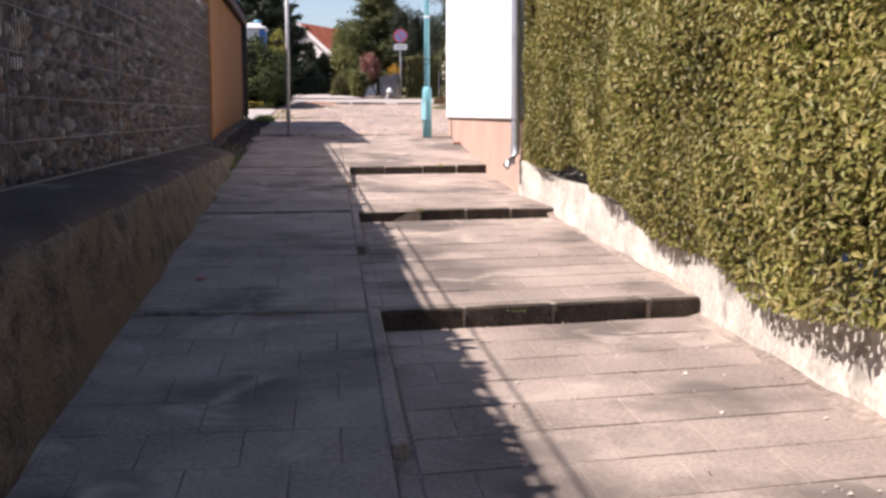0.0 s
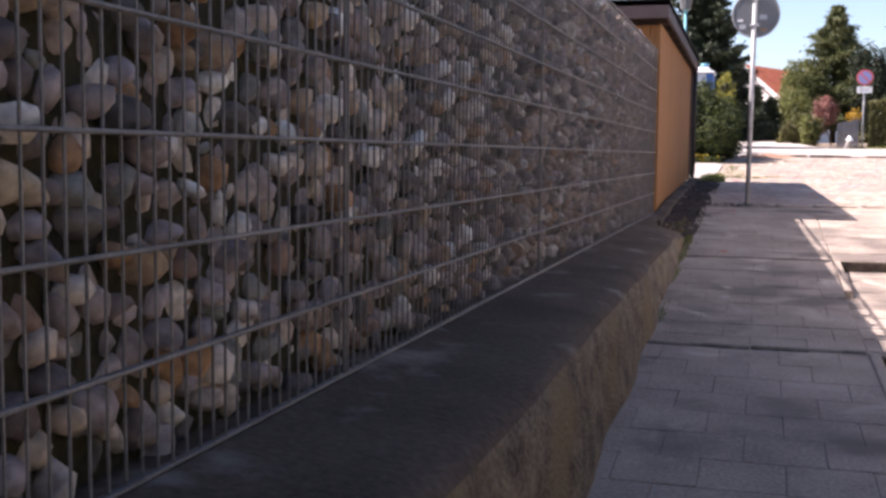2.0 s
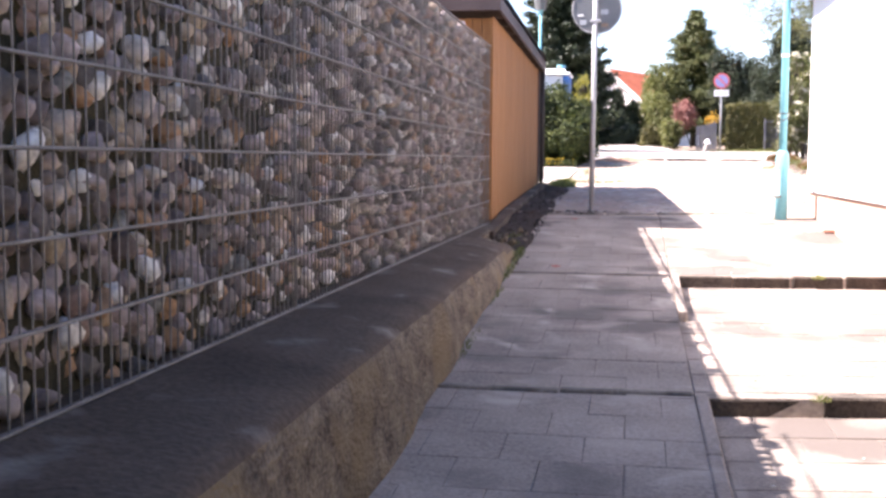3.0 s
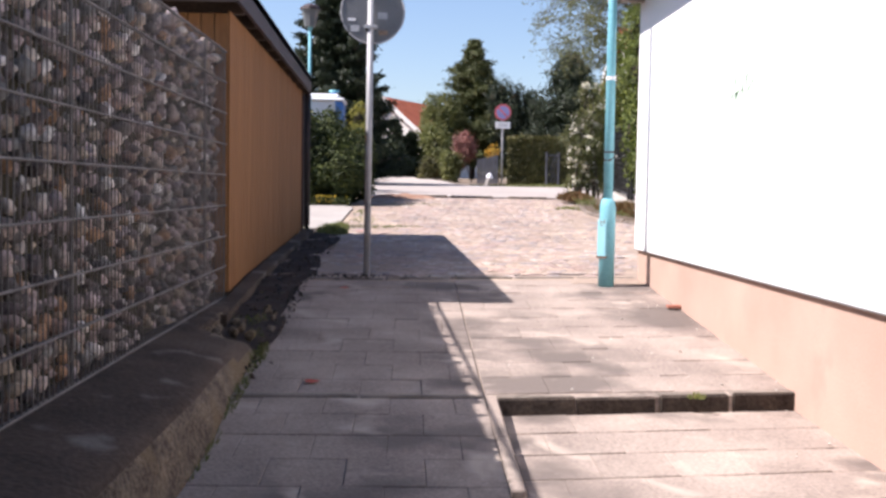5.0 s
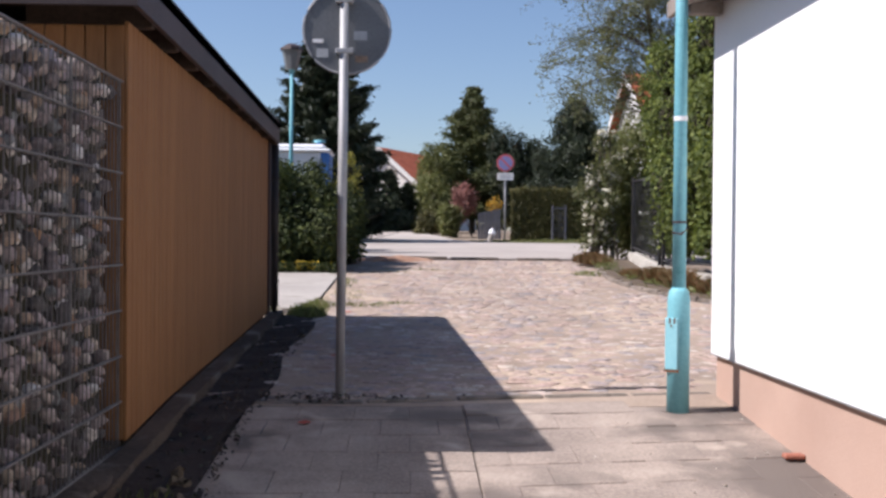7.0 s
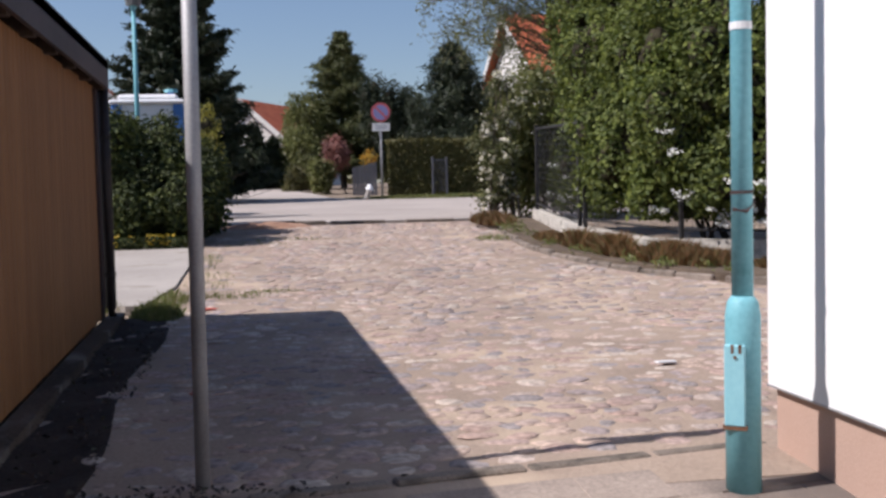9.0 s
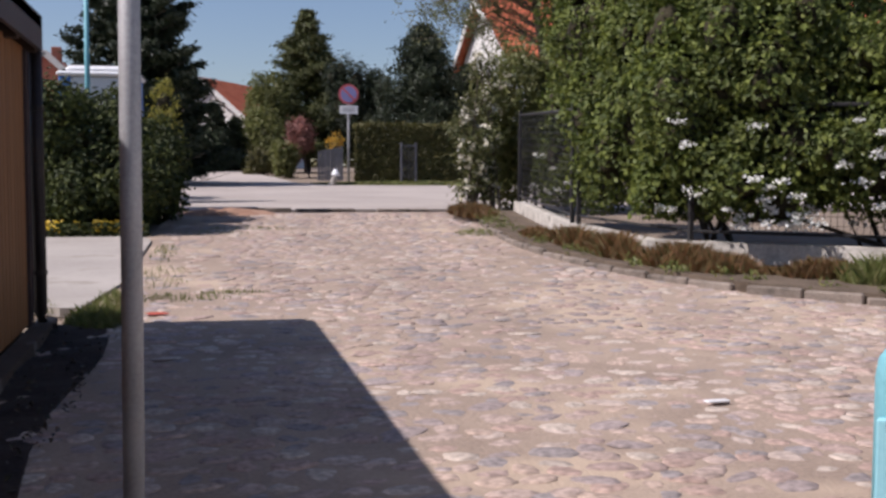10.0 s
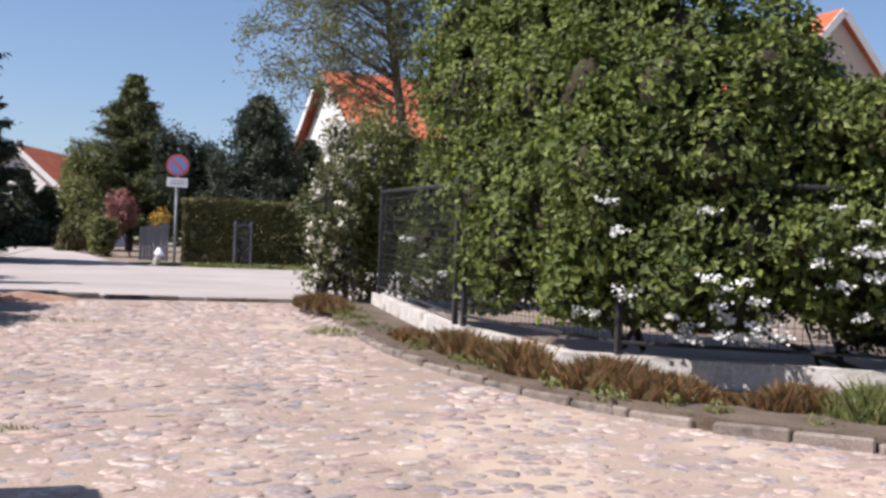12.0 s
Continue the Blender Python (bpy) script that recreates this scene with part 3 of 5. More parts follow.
bm = bmesh.new()
prism(bm, [(-4.9, SY0 + 0.04), (SX - 0.02, SY0 + 0.04), (SX - 0.02, SY1 - 0.02), (-4.9, SY1 - 0.02)], lambda x, y: land(y) + 0.06, lambda x, y: shed_top(y) + 0.02)
shed_wall = part("wall", bm, DARKWOOD, shed)
bm = bmesh.new()
prism(bm, [(-4.88, SY0 + 0.06), (SX - 0.04, SY0 + 0.06), (SX - 0.04, SY1 - 0.04), (-4.88, SY1 - 0.04)], lambda x, y: land(y) - 0.15, lambda x, y: land(y) + 0.08)
part("base", bm, OLDWALL, shed)
bw = 0.105
bm = bmesh.new()
box(bm, -0.022, 0, 0.003, bw - 0.004, 0, 1, bevel=0.004)
board_me = bpy.data.meshes.new("board")
bm.to_mesh(board_me)
bm.free()
board_me.materials.append(OCHRE)
n = int((SY1 - SY0) / bw)
for i in range(n):
    y = SY0 + (SY1 - SY0) * i / n
    z0 = land(y) + 0.07
    piece("board", board_me, Matrix.Translation((SX, y, z0)) @ Matrix.Diagonal((1, (SY1 - SY0) / n / bw, shed_top(y) + 0.02 - z0, 1)), shed_wall)
for i in range(14):
    z0 = land(SY0) + 0.07
    piece("board", board_me, Matrix.Translation((SX - 0.02 - i * bw, SY0 + 0.022, z0)) @ Matrix.Rotation(radians(90), 4, "Z") @ Matrix.Diagonal((1, 1, shed_top(SY0) - z0, 1)), shed_wall)
RX0, RX1, RY0, RY1 = -5.2, -0.89, 15.80, 22.0


def roof_z(y):
    return 4.075 - 0.025 * (y - RY0)


bm = bmesh.new()
prism(bm, [(RX0, RY0), (RX1, RY0), (RX1, RY1), (RX0, RY1)], lambda x, y: roof_z(y) - 0.08, lambda x, y: roof_z(y) - 0.012)
shed_roof = part("roof", bm, FASCIA, shed)
for nm, o in (("fascia", [(RX1 - 0.03, RY0), (RX1, RY0), (RX1, RY1), (RX1 - 0.03, RY1)]), ("fascia", [(RX0, RY0), (RX1 - 0.03, RY0), (RX1 - 0.03, RY0 + 0.03), (RX0, RY0 + 0.03)]),
              ("fascia", [(RX0, RY1 - 0.03), (RX1 - 0.03, RY1 - 0.03), (RX1 - 0.03, RY1), (RX0, RY1)])):
    bm = bmesh.new()
    prism(bm, o, lambda x, y: roof_z(y) - 0.225, lambda x, y: roof_z(y))
    part(nm, bm, FASCIA, shed_roof)
for i in range(10):
    y = 16.25 + i * 0.63
    part("rafter", boxed(-1.6, RX1 - 0.035, y, y + 0.08, roof_z(y) - 0.24, roof_z(y) - 0.085), DARKWOOD, shed_roof)
pipe = part("downpipe", tubed([(-0.945, 22.03, 3.76), (-0.945, 22.03, 3.0), (-0.945, 22.03, 1.95), (-0.935, 22.03, 1.86), (-0.86, 22.02, 1.83)], 0.046, 10), BLACKPIPE, shed, "brown-black downpipe", smooth=True)
for z in (2.2, 3.3):
    part("bracket", tubed([(-0.945, 22.03, z), (-0.945, 22.03, z + 0.03)], 0.053, 10), BLACKPIPE, pipe)
part("corner_board", boxed(SX - 0.10, SX + 0.022, SY1 - 0.06, SY1 + 0.035, land(SY1) + 0.05, shed_top(SY1), bevel=0.004), FASCIA, shed, "dark brown corner board")
gutter = part("gutter", tubed([(RX1 - 0.03, RY1 + 0.03, 3.85), (RX0, RY1 + 0.03, 3.85)], 0.05, 8), BLACKPIPE, shed)
# concrete edging strip along the shed foot
strip("edging", lambda y: -0.985, lambda y: -0.86, steps_of(15.1, 22.2, 1.0), lambda x, y: land(y) + 0.07, 0.25, OLDTOP, "narrow grimy concrete edging along the shed foot", "edging")
strip("flower_strip", lambda y: -0.86, lambda y: -0.50 - 0.05 * math.sin(y * 2), steps_of(14.25, 22.2, 0.3), lambda x, y: land(y) + 0.012 + 0.02 * math.sin(y * 5 + x * 9), 0.1, SOIL, "dark bare soil strip beside the shed", "soil")

rr_ = random.Random(31)
for i in range(14):
    m_ = Matrix.Translation((rr_.uniform(-0.82, -0.50), rr_.uniform(14.3, 15.7), land(15.0) + rr_.uniform(0.0, 0.05))) @ Euler((rr_.uniform(0, 6), rr_.uniform(0, 6), rr_.uniform(0, 6))).to_matrix().to_4x4() @ Matrix.Diagonal((rr_.uniform(0.06, 0.16), rr_.uniform(0.06, 0.14), rr_.uniform(0.05, 0.10), 1))
    stone_ = new("rubble_stone", RUBBLE)
    stone_.matrix_basis = m_
    tagged(stone_, "dark broken concrete lump at the end of the low wall", "rubble", "rubble by the shed")

# ---- the white building ----
white = thing("white_building", (4.5, 14.4, 1.4), "white rendered outbuilding with a salmon plinth", "building")
WX, WY0, WY1 = 2.58, 10.98, 17.66
white_wall = part("wall", boxed(WX, 8.5, WY0, WY1, 1.915, 4.30), WHITE, white, "bright white smooth render")
bm = bmesh.new()
prism(bm, [(WX + 0.03, WY0 + 0.03), (8.4, WY0 + 0.03), (8.4, WY1 - 0.03), (WX + 0.03, WY1 - 0.03)], lambda x, y: land(y) - 0.3, 1.92)
part("plinth", bm, PLINTH, white, "salmon painted plinth")
part("drip_edge", boxed(WX - 0.004, WX + 0.03, WY0 - 0.004, WY1 + 0.004, 1.906, 1.916), ZINC, white)
bm = bmesh.new()
prof = [(2.34, 4.26), (2.57, 4.31), (5.6, 5.7), (5.6, 5.82), (2.32, 4.36)]
for yy in (10.7, 17.85):
    [bm.verts.new((x, yy, z)) for x, z in prof]
bm.verts.ensure_lookup_table()
k = len(prof)
for i in range(k):
    bm.faces.new((bm.verts[i], bm.verts[(i + 1) % k], bm.verts[k + (i + 1) % k], bm.verts[k + i]))
bm.faces.new([bm.verts[i] for i in range(k)][::-1])
bm.faces.new([bm.verts[k + i] for i in range(k)])
bmesh.ops.recalc_face_normals(bm, faces=bm.faces)
wroof = part("roof", bm, SOFFIT, white, "weathered timber eaves under a dark roof")
part("verge_board", boxed(2.30, 2.335, 10.69, 17.86, 4.25, 4.36), SOFFIT, wroof)
for i in range(9):
    yy = 11.2 + i * 0.78
    part("rafter_end", boxed(2.36, 2.57, yy, yy + 0.09, 4.20, 4.28), SOFFIT, wroof)
bm = tubed([(2.40, 10.93, 4.2), (2.50, 10.93, 3.9), (2.54, 10.93, 3.3), (2.545, 10.93, 1.66), (2.535, 10.925, 1.56), (2.50, 10.91, 1.48), (2.44, 10.89, 1.43)], 0.048, 14)
wpipe = part("downpipe", bm, ZINC, white, "zinc downpipe with a kicked-out foot", smooth=True)
for z in (1.9, 2.72, 3.5):
    part("clamp", tubed([(2.545, 10.93, z), (2.545, 10.93, z + 0.03)], 0.057, 14), ZINC, wpipe)

graffiti = thing("graffiti", (WX, 14.6, 3.1), "green sprayed scribble on the white wall", "graffiti")


def stroke(bm, pts, w):
    for (y0, z0), (y1, z1) in zip(pts, pts[1:]):
        d = Vector((y1 - y0, z1 - z0)).normalized() * w
        px, pz = -d.y, d.x
        vs_ = [bm.verts.new((WX - 0.003, y0 + px - d.x * 0.3, z0 + pz - d.y * 0.3)), bm.verts.new((WX - 0.003, y0 - px - d.x * 0.3, z0 - pz - d.y * 0.3)),
               bm.verts.new((WX - 0.003, y1 - px + d.x * 0.3, z1 - pz + d.y * 0.3)), bm.verts.new((WX - 0.003, y1 + px + d.x * 0.3, z1 + pz + d.y * 0.3))]
        bm.faces.new(vs_)


for pts in ([(14.65, 3.37), (14.66, 3.22)], [(14.68, 3.22), (14.73, 3.16), (14.73, 3.10)], [(14.59, 3.26), (14.53, 3.12)], [(14.60, 3.23), (14.61, 3.15), (14.59, 3.07)], [(14.67, 3.11), (14.67, 3.05)],
            [(14.52, 3.31), (14.45, 3.19), (14.42, 3.09)], [(14.41, 3.29), (14.37, 3.18), (14.32, 3.07)], [(14.33, 3.23), (14.38, 3.17)], [(14.23, 3.17), (14.33, 3.11)]):
    bm = bmesh.new()
    stroke(bm, pts, 0.007)
    part("stroke", bm, GREENDARK, graffiti)
for i, pts in enumerate(([(14.72, 3.12), (14.66, 3.10), (14.58, 3.09), (14.48, 3.10), (14.44, 3.12)], [(14.46, 3.14), (14.38, 3.18)], [(14.31, 3.12), (14.25, 3.15)], [(14.62, 3.20), (14.56, 3.10)])):
    bm = bmesh.new()
    stroke(bm, pts, 0.026)
    bmesh.ops.translate(bm, vec=(0.0012, 0, 0), verts=bm.verts)
    part("spray_mist", bm, GREENPALE, graffiti, "pale green spray mist")
tagged(part("brick", boxed(2.50, 2.61, 15.96, 16.03, land(16) - 0.005, land(16) + 0.022, bevel=0.008), BRICK), "single broken red brick lying by the plinth", "brick")

litter = tagged(part("litter", boxed(-0.075, 0.075, -0.022, 0.022, 0, 0.012, m=pose(2.78, 19.50, land(19.50) + 0.012, 2, 3, 18), bevel=0.004), PAPER), "crumpled white paper litter on the cobbles", "litter")

# ---- lamps and signs ----
def street_lamp(x, y, label, cap=None, glass=None):
    z = land(y)
    lamp = thing("street_lamp", (x, y, z), label, "street lamp", "teal street lamps")
    part("base", tubed([(x, y, z - 0.05), (x, y, z + 0.70), (x, y, z + 0.755), (x, y, z + 0.78)], [0.071, 0.071, 0.062, 0.045], 20), TEAL, lamp, smooth=True)
    mast = part("mast", tubed([(x, y, z + 0.77), (x, y, z + 2.2), (x, y, z + 3.75)], [0.043, 0.040, 0.034], 16), TEAL, lamp, smooth=True)
    for zz, r, mt in ((1.19, 0.045, FASCIA), (1.84, 0.044, PAPER)):
        part("band", tubed([(x, y, z + zz), (x, y, z + zz + (0.014 if mt == FASCIA else 0.03))], r, 16), mt, mast)
    part("band", tubed([(x - 0.045, y - 0.012, z + 1.13), (x + 0.0, y - 0.046, z + 1.12), (x + 0.045, y - 0.01, z + 1.16)], 0.008, 6), FASCIA, mast)
    def turned(bm):
        bmesh.ops.rotate(bm, cent=(x, y, z), matrix=Matrix.Rotation(radians(-34), 3, "Z"), verts=bm.verts)
        return bm
    hatch = part("hatch", turned(boxed(x - 0.062, x + 0.022, y - 0.078, y - 0.05, z + 0.26, z + 0.59, bevel=0.006)), TEALPALE, lamp, "pale teal hatch with rusty edges")
    part("rusty_edge", turned(boxed(x - 0.068, x + 0.028, y - 0.074, y - 0.05, z + 0.245, z + 0.265)), RUST, hatch)
    for dx in (-0.035, -0.005):
        part("rust_spot", turned(boxed(x + dx, x + dx + 0.012, y - 0.0795, y - 0.07, z + 0.555, z + 0.59)), RUST, hatch)
    part("screw", turned(tubed([(x - 0.018, y - 0.083, z + 0.54), (x - 0.018, y - 0.07, z + 0.54)], 0.007, 8)), RUST, hatch)
    head = part("collar", tubed([(x, y, z + 3.72), (x, y, z + 3.80)], [0.045, 0.07], 12), TEAL, lamp)
    bm = bmesh.new()
    tube(bm, [(x, y, z + 3.79), (x, y, z + 4.18)], [0.12, 0.20], 8)
    part("lantern", bm, glass or MILKY, lamp, "milky tapered lantern")
    bm = bmesh.new()
    tube(bm, [(x, y, z + 4.17), (x, y, z + 4.23), (x, y, z + 4.30)], [0.235, 0.22, 0.10], 8)
    part("cap", bm, cap or TEAL, lamp)
    return lamp


street_lamp(2.215, 17.125, "teal painted street lamp beside the white building")
# dark cap and glass paint in the shade of a silhouetted lantern
street_lamp(-1.82, 32.0, "teal street lamp with a lantern behind the bushes", FASCIA, LANTERNSHADED)


def disc(bm, x, y, z, r, t, seg=32):
    tube(bm, [(x, y, z), (x, y + t, z)], r, seg)


z0 = land(17.58)
sign = thing("road_sign", (0.04, 17.58, z0), "round road sign on a galvanised pole, grey back with stickers", "road sign")
part("pole", tubed([(0.035, 17.58, z0 - 0.1), (0.05, 17.58, 4.42)], 0.031, 16), GALV, sign, smooth=True)
bm = bmesh.new()
disc(bm, 0.063, 17.622, 4.085, 0.288, 0.004)
plate = part("plate", bm, SIGNGREY, sign, "dull grey back of a round sign plate")
bm = bmesh.new()
ring = [(0.063 + 0.293 * math.cos(2 * math.pi * k / 40), 17.622, 4.085 + 0.293 * math.sin(2 * math.pi * k / 40)) for k in range(41)]
tube(bm, ring, 0.009, 6)
part("rim", bm, GALV, plate)
for z in (3.92, 4.26):
    part("clamp", boxed(-0.01, 0.11, 17.545, 17.622, z, z + 0.035, bevel=0.004), GALV, sign)
for x0, x1, za, zb, mt in ((-0.165, -0.095, 4.00, 4.025, PAPER), (-0.14, -0.06, 3.90, 3.96, STICKERGREY), (0.11, 0.20, 4.02, 4.08, STICKERGREY), (0.12, 0.205, 3.87, 3.915, STICKERBROWN)):
    part("sticker", boxed(x0, x1, 17.6165, 17.6205, za, zb), mt, plate)

z0 = land(46.8)
np_sign = thing("no_parking_sign", (3.83, 46.8, z0), "faded no-parking sign with a white plate on a pole", "road sign")
part("pole", tubed([(3.83, 46.8, z0 - 0.1), (3.83, 46.8, 5.53)], 0.035, 10), GALV, np_sign, smooth=True)
bm = bmesh.new()
disc(bm, 3.83, 46.74, 5.26, 0.30, 0.01)
np_plate = part("plate", bm, SIGNRED, np_sign, "faded red disc")
bm = bmesh.new()
disc(bm, 3.83, 46.732, 5.26, 0.235, 0.006)
part("field", bm, SIGNBLUE, np_plate, "faded violet-blue field")
bm = bmesh.new()
box(bm, -0.235, 0.235, 0, 0.005, -0.028, 0.028, m=Matrix.Translation((3.83, 46.7255, 5.26)) @ Matrix.Rotation(radians(45), 4, "Y"))
part("slash", bm, SIGNRED, np_plate)
xp = part("extra_plate", boxed(3.56, 4.10, 46.73, 46.74, 4.68, 4.92, bevel=0.003), PAPER, np_sign, "white plate with dark bars of writing")
for z in (4.84, 4.76):
    part("writing_bar", boxed(3.63, 4.03, 46.725, 46.7285, z, z + 0.03), STICKERGREY, xp)

z0 = land(44.4)
hyd = thing("hydrant", (3.12, 44.4, z0), "small hydrant with a white cap at the road edge", "hydrant")
part("stem", tubed([(3.12, 44.4, z0 - 0.02), (3.14, 44.4, z0 + 0.16), (3.20, 44.4, z0 + 0.30)], [0.10, 0.07, 0.055], 12), LIGHTCONC, hyd)
part("foot", boxed(2.98, 3.17, 44.3, 44.5, z0 - 0.02, z0 + 0.07, bevel=0.02), LIGHTCONC, hyd)
part("cap", tubed([(3.20, 44.4, z0 + 0.29), (3.21, 44.4, z0 + 0.34), (3.21, 44.4, z0 + 0.47)], [0.12, 0.11, 0.04], 12), ROOFWHITE, hyd, "white cap")

# ---- portable toilet ----
zt = land(33)
loo = thing("portable_toilet", (-1.7, 33, zt), "blue portable toilet cabin with a white roof", "portable toilet")
part("floor_tray", boxed(-2.34, -1.06, 32.4, 33.6, zt, zt + 0.16, bevel=0.02), FASCIA, loo)
part("cabin", boxed(-2.30, -1.10, 32.44, 33.56, zt + 0.16, 4.42, bevel=0.03), ROOFWHITE, loo, "pale grey-white panels")
for x in (-2.31, -1.27):
    part("corner_panel", boxed(x, x + 0.18, 32.42, 32.62, zt + 0.16, 4.43, bevel=0.02), BLUE, loo, "blue corner panel")
part("side_panel", boxed(-1.115, -1.09, 32.62, 33.4, zt + 0.2, 4.40), BLUE, loo)
bm = bmesh.new()
box(bm, -2.34, -1.06, 32.38, 33.62, 4.42, 4.50, bevel=0.03)
box(bm, -2.22, -1.18, 32.5, 33.5, 4.49, 4.60, bevel=0.05)
part("roof", bm, ROOFWHITE, loo, "white moulded roof")
vent = part("vent_pipe", tubed([(-1.35, 33.2, 4.55), (-1.35, 33.2, 4.70)], 0.06, 10), BLUE, loo)
part("vent_cap", tubed([(-1.35, 33.2, 4.69), (-1.35, 33.2, 4.74)], [0.13, 0.11], 10), TEAL, vent)

# ---- foliage ----
def leaf_mesh(name, P, N, size, aspect, seed, fold=0.22, droop=0.15):
    """Small folded leaves at points P facing along N."""
    r = np.random.default_rng(seed)
    n = len(P)
    N = N / (np.linalg.norm(N, axis=1, keepdims=True) + 1e-9)
    T = np.cross(N, r.normal(size=(n, 3)))
    T /= np.linalg.norm(T, axis=1, keepdims=True) + 1e-9
    B = np.cross(N, T)
    L = (size * r.uniform(0.6, 1.35, (n, 1)))
    W = L * aspect
    V = np.stack([P - T * L / 2, P - B * W / 2 + N * W * fold, P + T * L / 2 - N * L * droop, P + B * W / 2 + N * W * fold], 1).reshape(-1, 3)
    i = np.arange(n)[:, None] * 4
    F = np.concatenate([i + np.array([[0, 1, 2]]), i + np.array([[0, 2, 3]])], 1).reshape(-1, 3)
    return mesh_of(name, V, F)


def blob_leaves(blobs, clusters, per, spread, seed, inner=0.78, floor=None, shell=0.82):
    """Points and directions of leaf clusters over the outside of a pile of ellipsoids."""
    r = np.random.default_rng(seed)
    C = np.array([b[0] for b in blobs], float)
    R = np.array([b[1] for b in blobs], float)
    w = (R[:, 0] * R[:, 1] + R[:, 1] * R[:, 2] + R[:, 0] * R[:, 2])
    k = r.choice(len(blobs), clusters, p=w / w.sum())
    D = r.normal(size=(clusters, 3))
    D /= np.linalg.norm(D, axis=1, keepdims=True)
    P = C[k] + D * R[k] * r.uniform(shell, 1.06, (clusters, 1))
    keep = np.ones(clusters, bool)
    for c, q in zip(C, R):
        keep &= (((P - c) / q) ** 2).sum(1) > inner * inner
    P, D = P[keep], D[keep]
    P = np.repeat(P, per, 0) + r.normal(size=(len(P) * per, 3)) * spread
    D = np.repeat(D, per, 0) + r.normal(size=(len(P), 3)) * 0.55 + np.array([-0.15, 0, 0.35])
    if floor is not None:
        ok = P[:, 2] > floor
        P, D = P[ok], D[ok]
    return P, D


def heap(centre, radii, n, seed, small=0.45):
    """An uneven pile of ellipsoids inside a larger one."""
    r = random.Random(seed)
    out = [(centre, tuple(0.72 * q for q in radii))]
    for _ in range(n):
        d = Vector((r.gauss(0, 1), r.gauss(0, 1), r.gauss(0, 1))).normalized()
        s = small * r.uniform(0.6, 1.2)
        k = r.uniform(0.55, 0.85)
        out.append((tuple(centre[i] + d[i] * radii[i] * k for i in range(3)), tuple(q * s for q in radii)))
    return out


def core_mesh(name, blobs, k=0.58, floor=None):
    """Dark twiggy insides, shade put in the colour; no daylight shows through the middle."""
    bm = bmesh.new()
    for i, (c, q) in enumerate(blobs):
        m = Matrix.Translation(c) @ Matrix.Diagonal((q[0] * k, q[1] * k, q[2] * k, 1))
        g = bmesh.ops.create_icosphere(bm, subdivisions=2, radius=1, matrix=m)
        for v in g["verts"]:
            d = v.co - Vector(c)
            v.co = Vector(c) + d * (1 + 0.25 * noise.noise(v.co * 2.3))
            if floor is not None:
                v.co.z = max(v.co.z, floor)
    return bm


def shrub(name, at, blobs, clusters, per, spread, size, aspect, material, label, category="shrub", seed=1, floor=None, stems=4, core=True, group="", inner=0.78):
    sh = thing(name, at, label, category, group)
    P, D = blob_leaves(blobs, clusters, per, spread, seed, floor=floor, inner=inner)
    part("crown", leaf_mesh("crown", P, D, size, aspect, seed), material, sh)
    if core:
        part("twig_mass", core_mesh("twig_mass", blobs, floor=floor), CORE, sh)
    r = random.Random(seed)
    for i in range(stems):
        c, q = blobs[r.randrange(len(blobs))]
        b = Vector(at) + Vector((r.uniform(-0.3, 0.3), r.uniform(-0.3, 0.3), -0.05))
        part("stem", tubed([b, b.lerp(Vector(c), 0.5) + Vector((0, 0, 0.1)), c], [0.03, 0.02, 0.01], 6), BARK, sh)
    return sh


def conifer(at, h, radius, n, seed, material, label, low=0.06, size=0.26, category="conifer", power=0.75, boughs=150, ragged=0.25, fluff=1.0, lift=0.28):
    """A spiky conifer: tiers of drooping boughs with short needle sprays."""
    t = thing("conifer", at, label, category)
    x, y, z = at
    part("trunk", tubed([(x, y, z - 0.1), (x, y, z + h * 0.5), (x, y, z + h * 0.97)], [0.022 * h, 0.015 * h, 0.004], 8), BARK, t)
    r = np.random.default_rng(seed)
    P, D = [], []
    bm = bmesh.new()
    for b in range(boughs):
        f = (b + r.random()) / boughs
        f = low + (1 - low) * f
        a = b * 2.4 + r.uniform(-0.4, 0.4)
        reach = radius * (1 - f) ** power * r.uniform(1 - ragged * 1.4, 1 + ragged) + 0.06
        d = np.array([math.cos(a), math.sin(a), 0])
        o = np.array([x, y, z + h * f])
        m = max(8, int(n / boughs * (0.25 + 1.3 * reach / radius)))
        s = r.uniform(0.1, 1, m) ** 0.7
        rise_ = lift * s * s - 0.30 * s
        p = o + d * (reach * s)[:, None] + np.stack([0 * s, 0 * s, rise_ * reach], 1)
        p += r.normal(size=(m, 3)) * np.array([0.11, 0.11, 0.05 * fluff]) * fluff * (0.5 + 0.6 * reach / radius) * radius / 1.5
        P.append(p)
        D.append(np.tile(d * 0.3 + np.array([0, 0, 1.0]), (m, 1)) + r.normal(size=(m, 3)) * 0.6)
        tube(bm, [tuple(o), tuple(o + d * reach * 0.6 + np.array([0, 0, -0.1 * reach])), tuple(o + d * reach * 0.95)], [0.03, 0.015, 0.006], 4)
    tagged(part("branchwork", bm, BARK, t), kind="stuff")
    part("crown", leaf_mesh("crown", np.vstack(P), np.vstack(D), size, 0.32, seed), material, t)
    return t


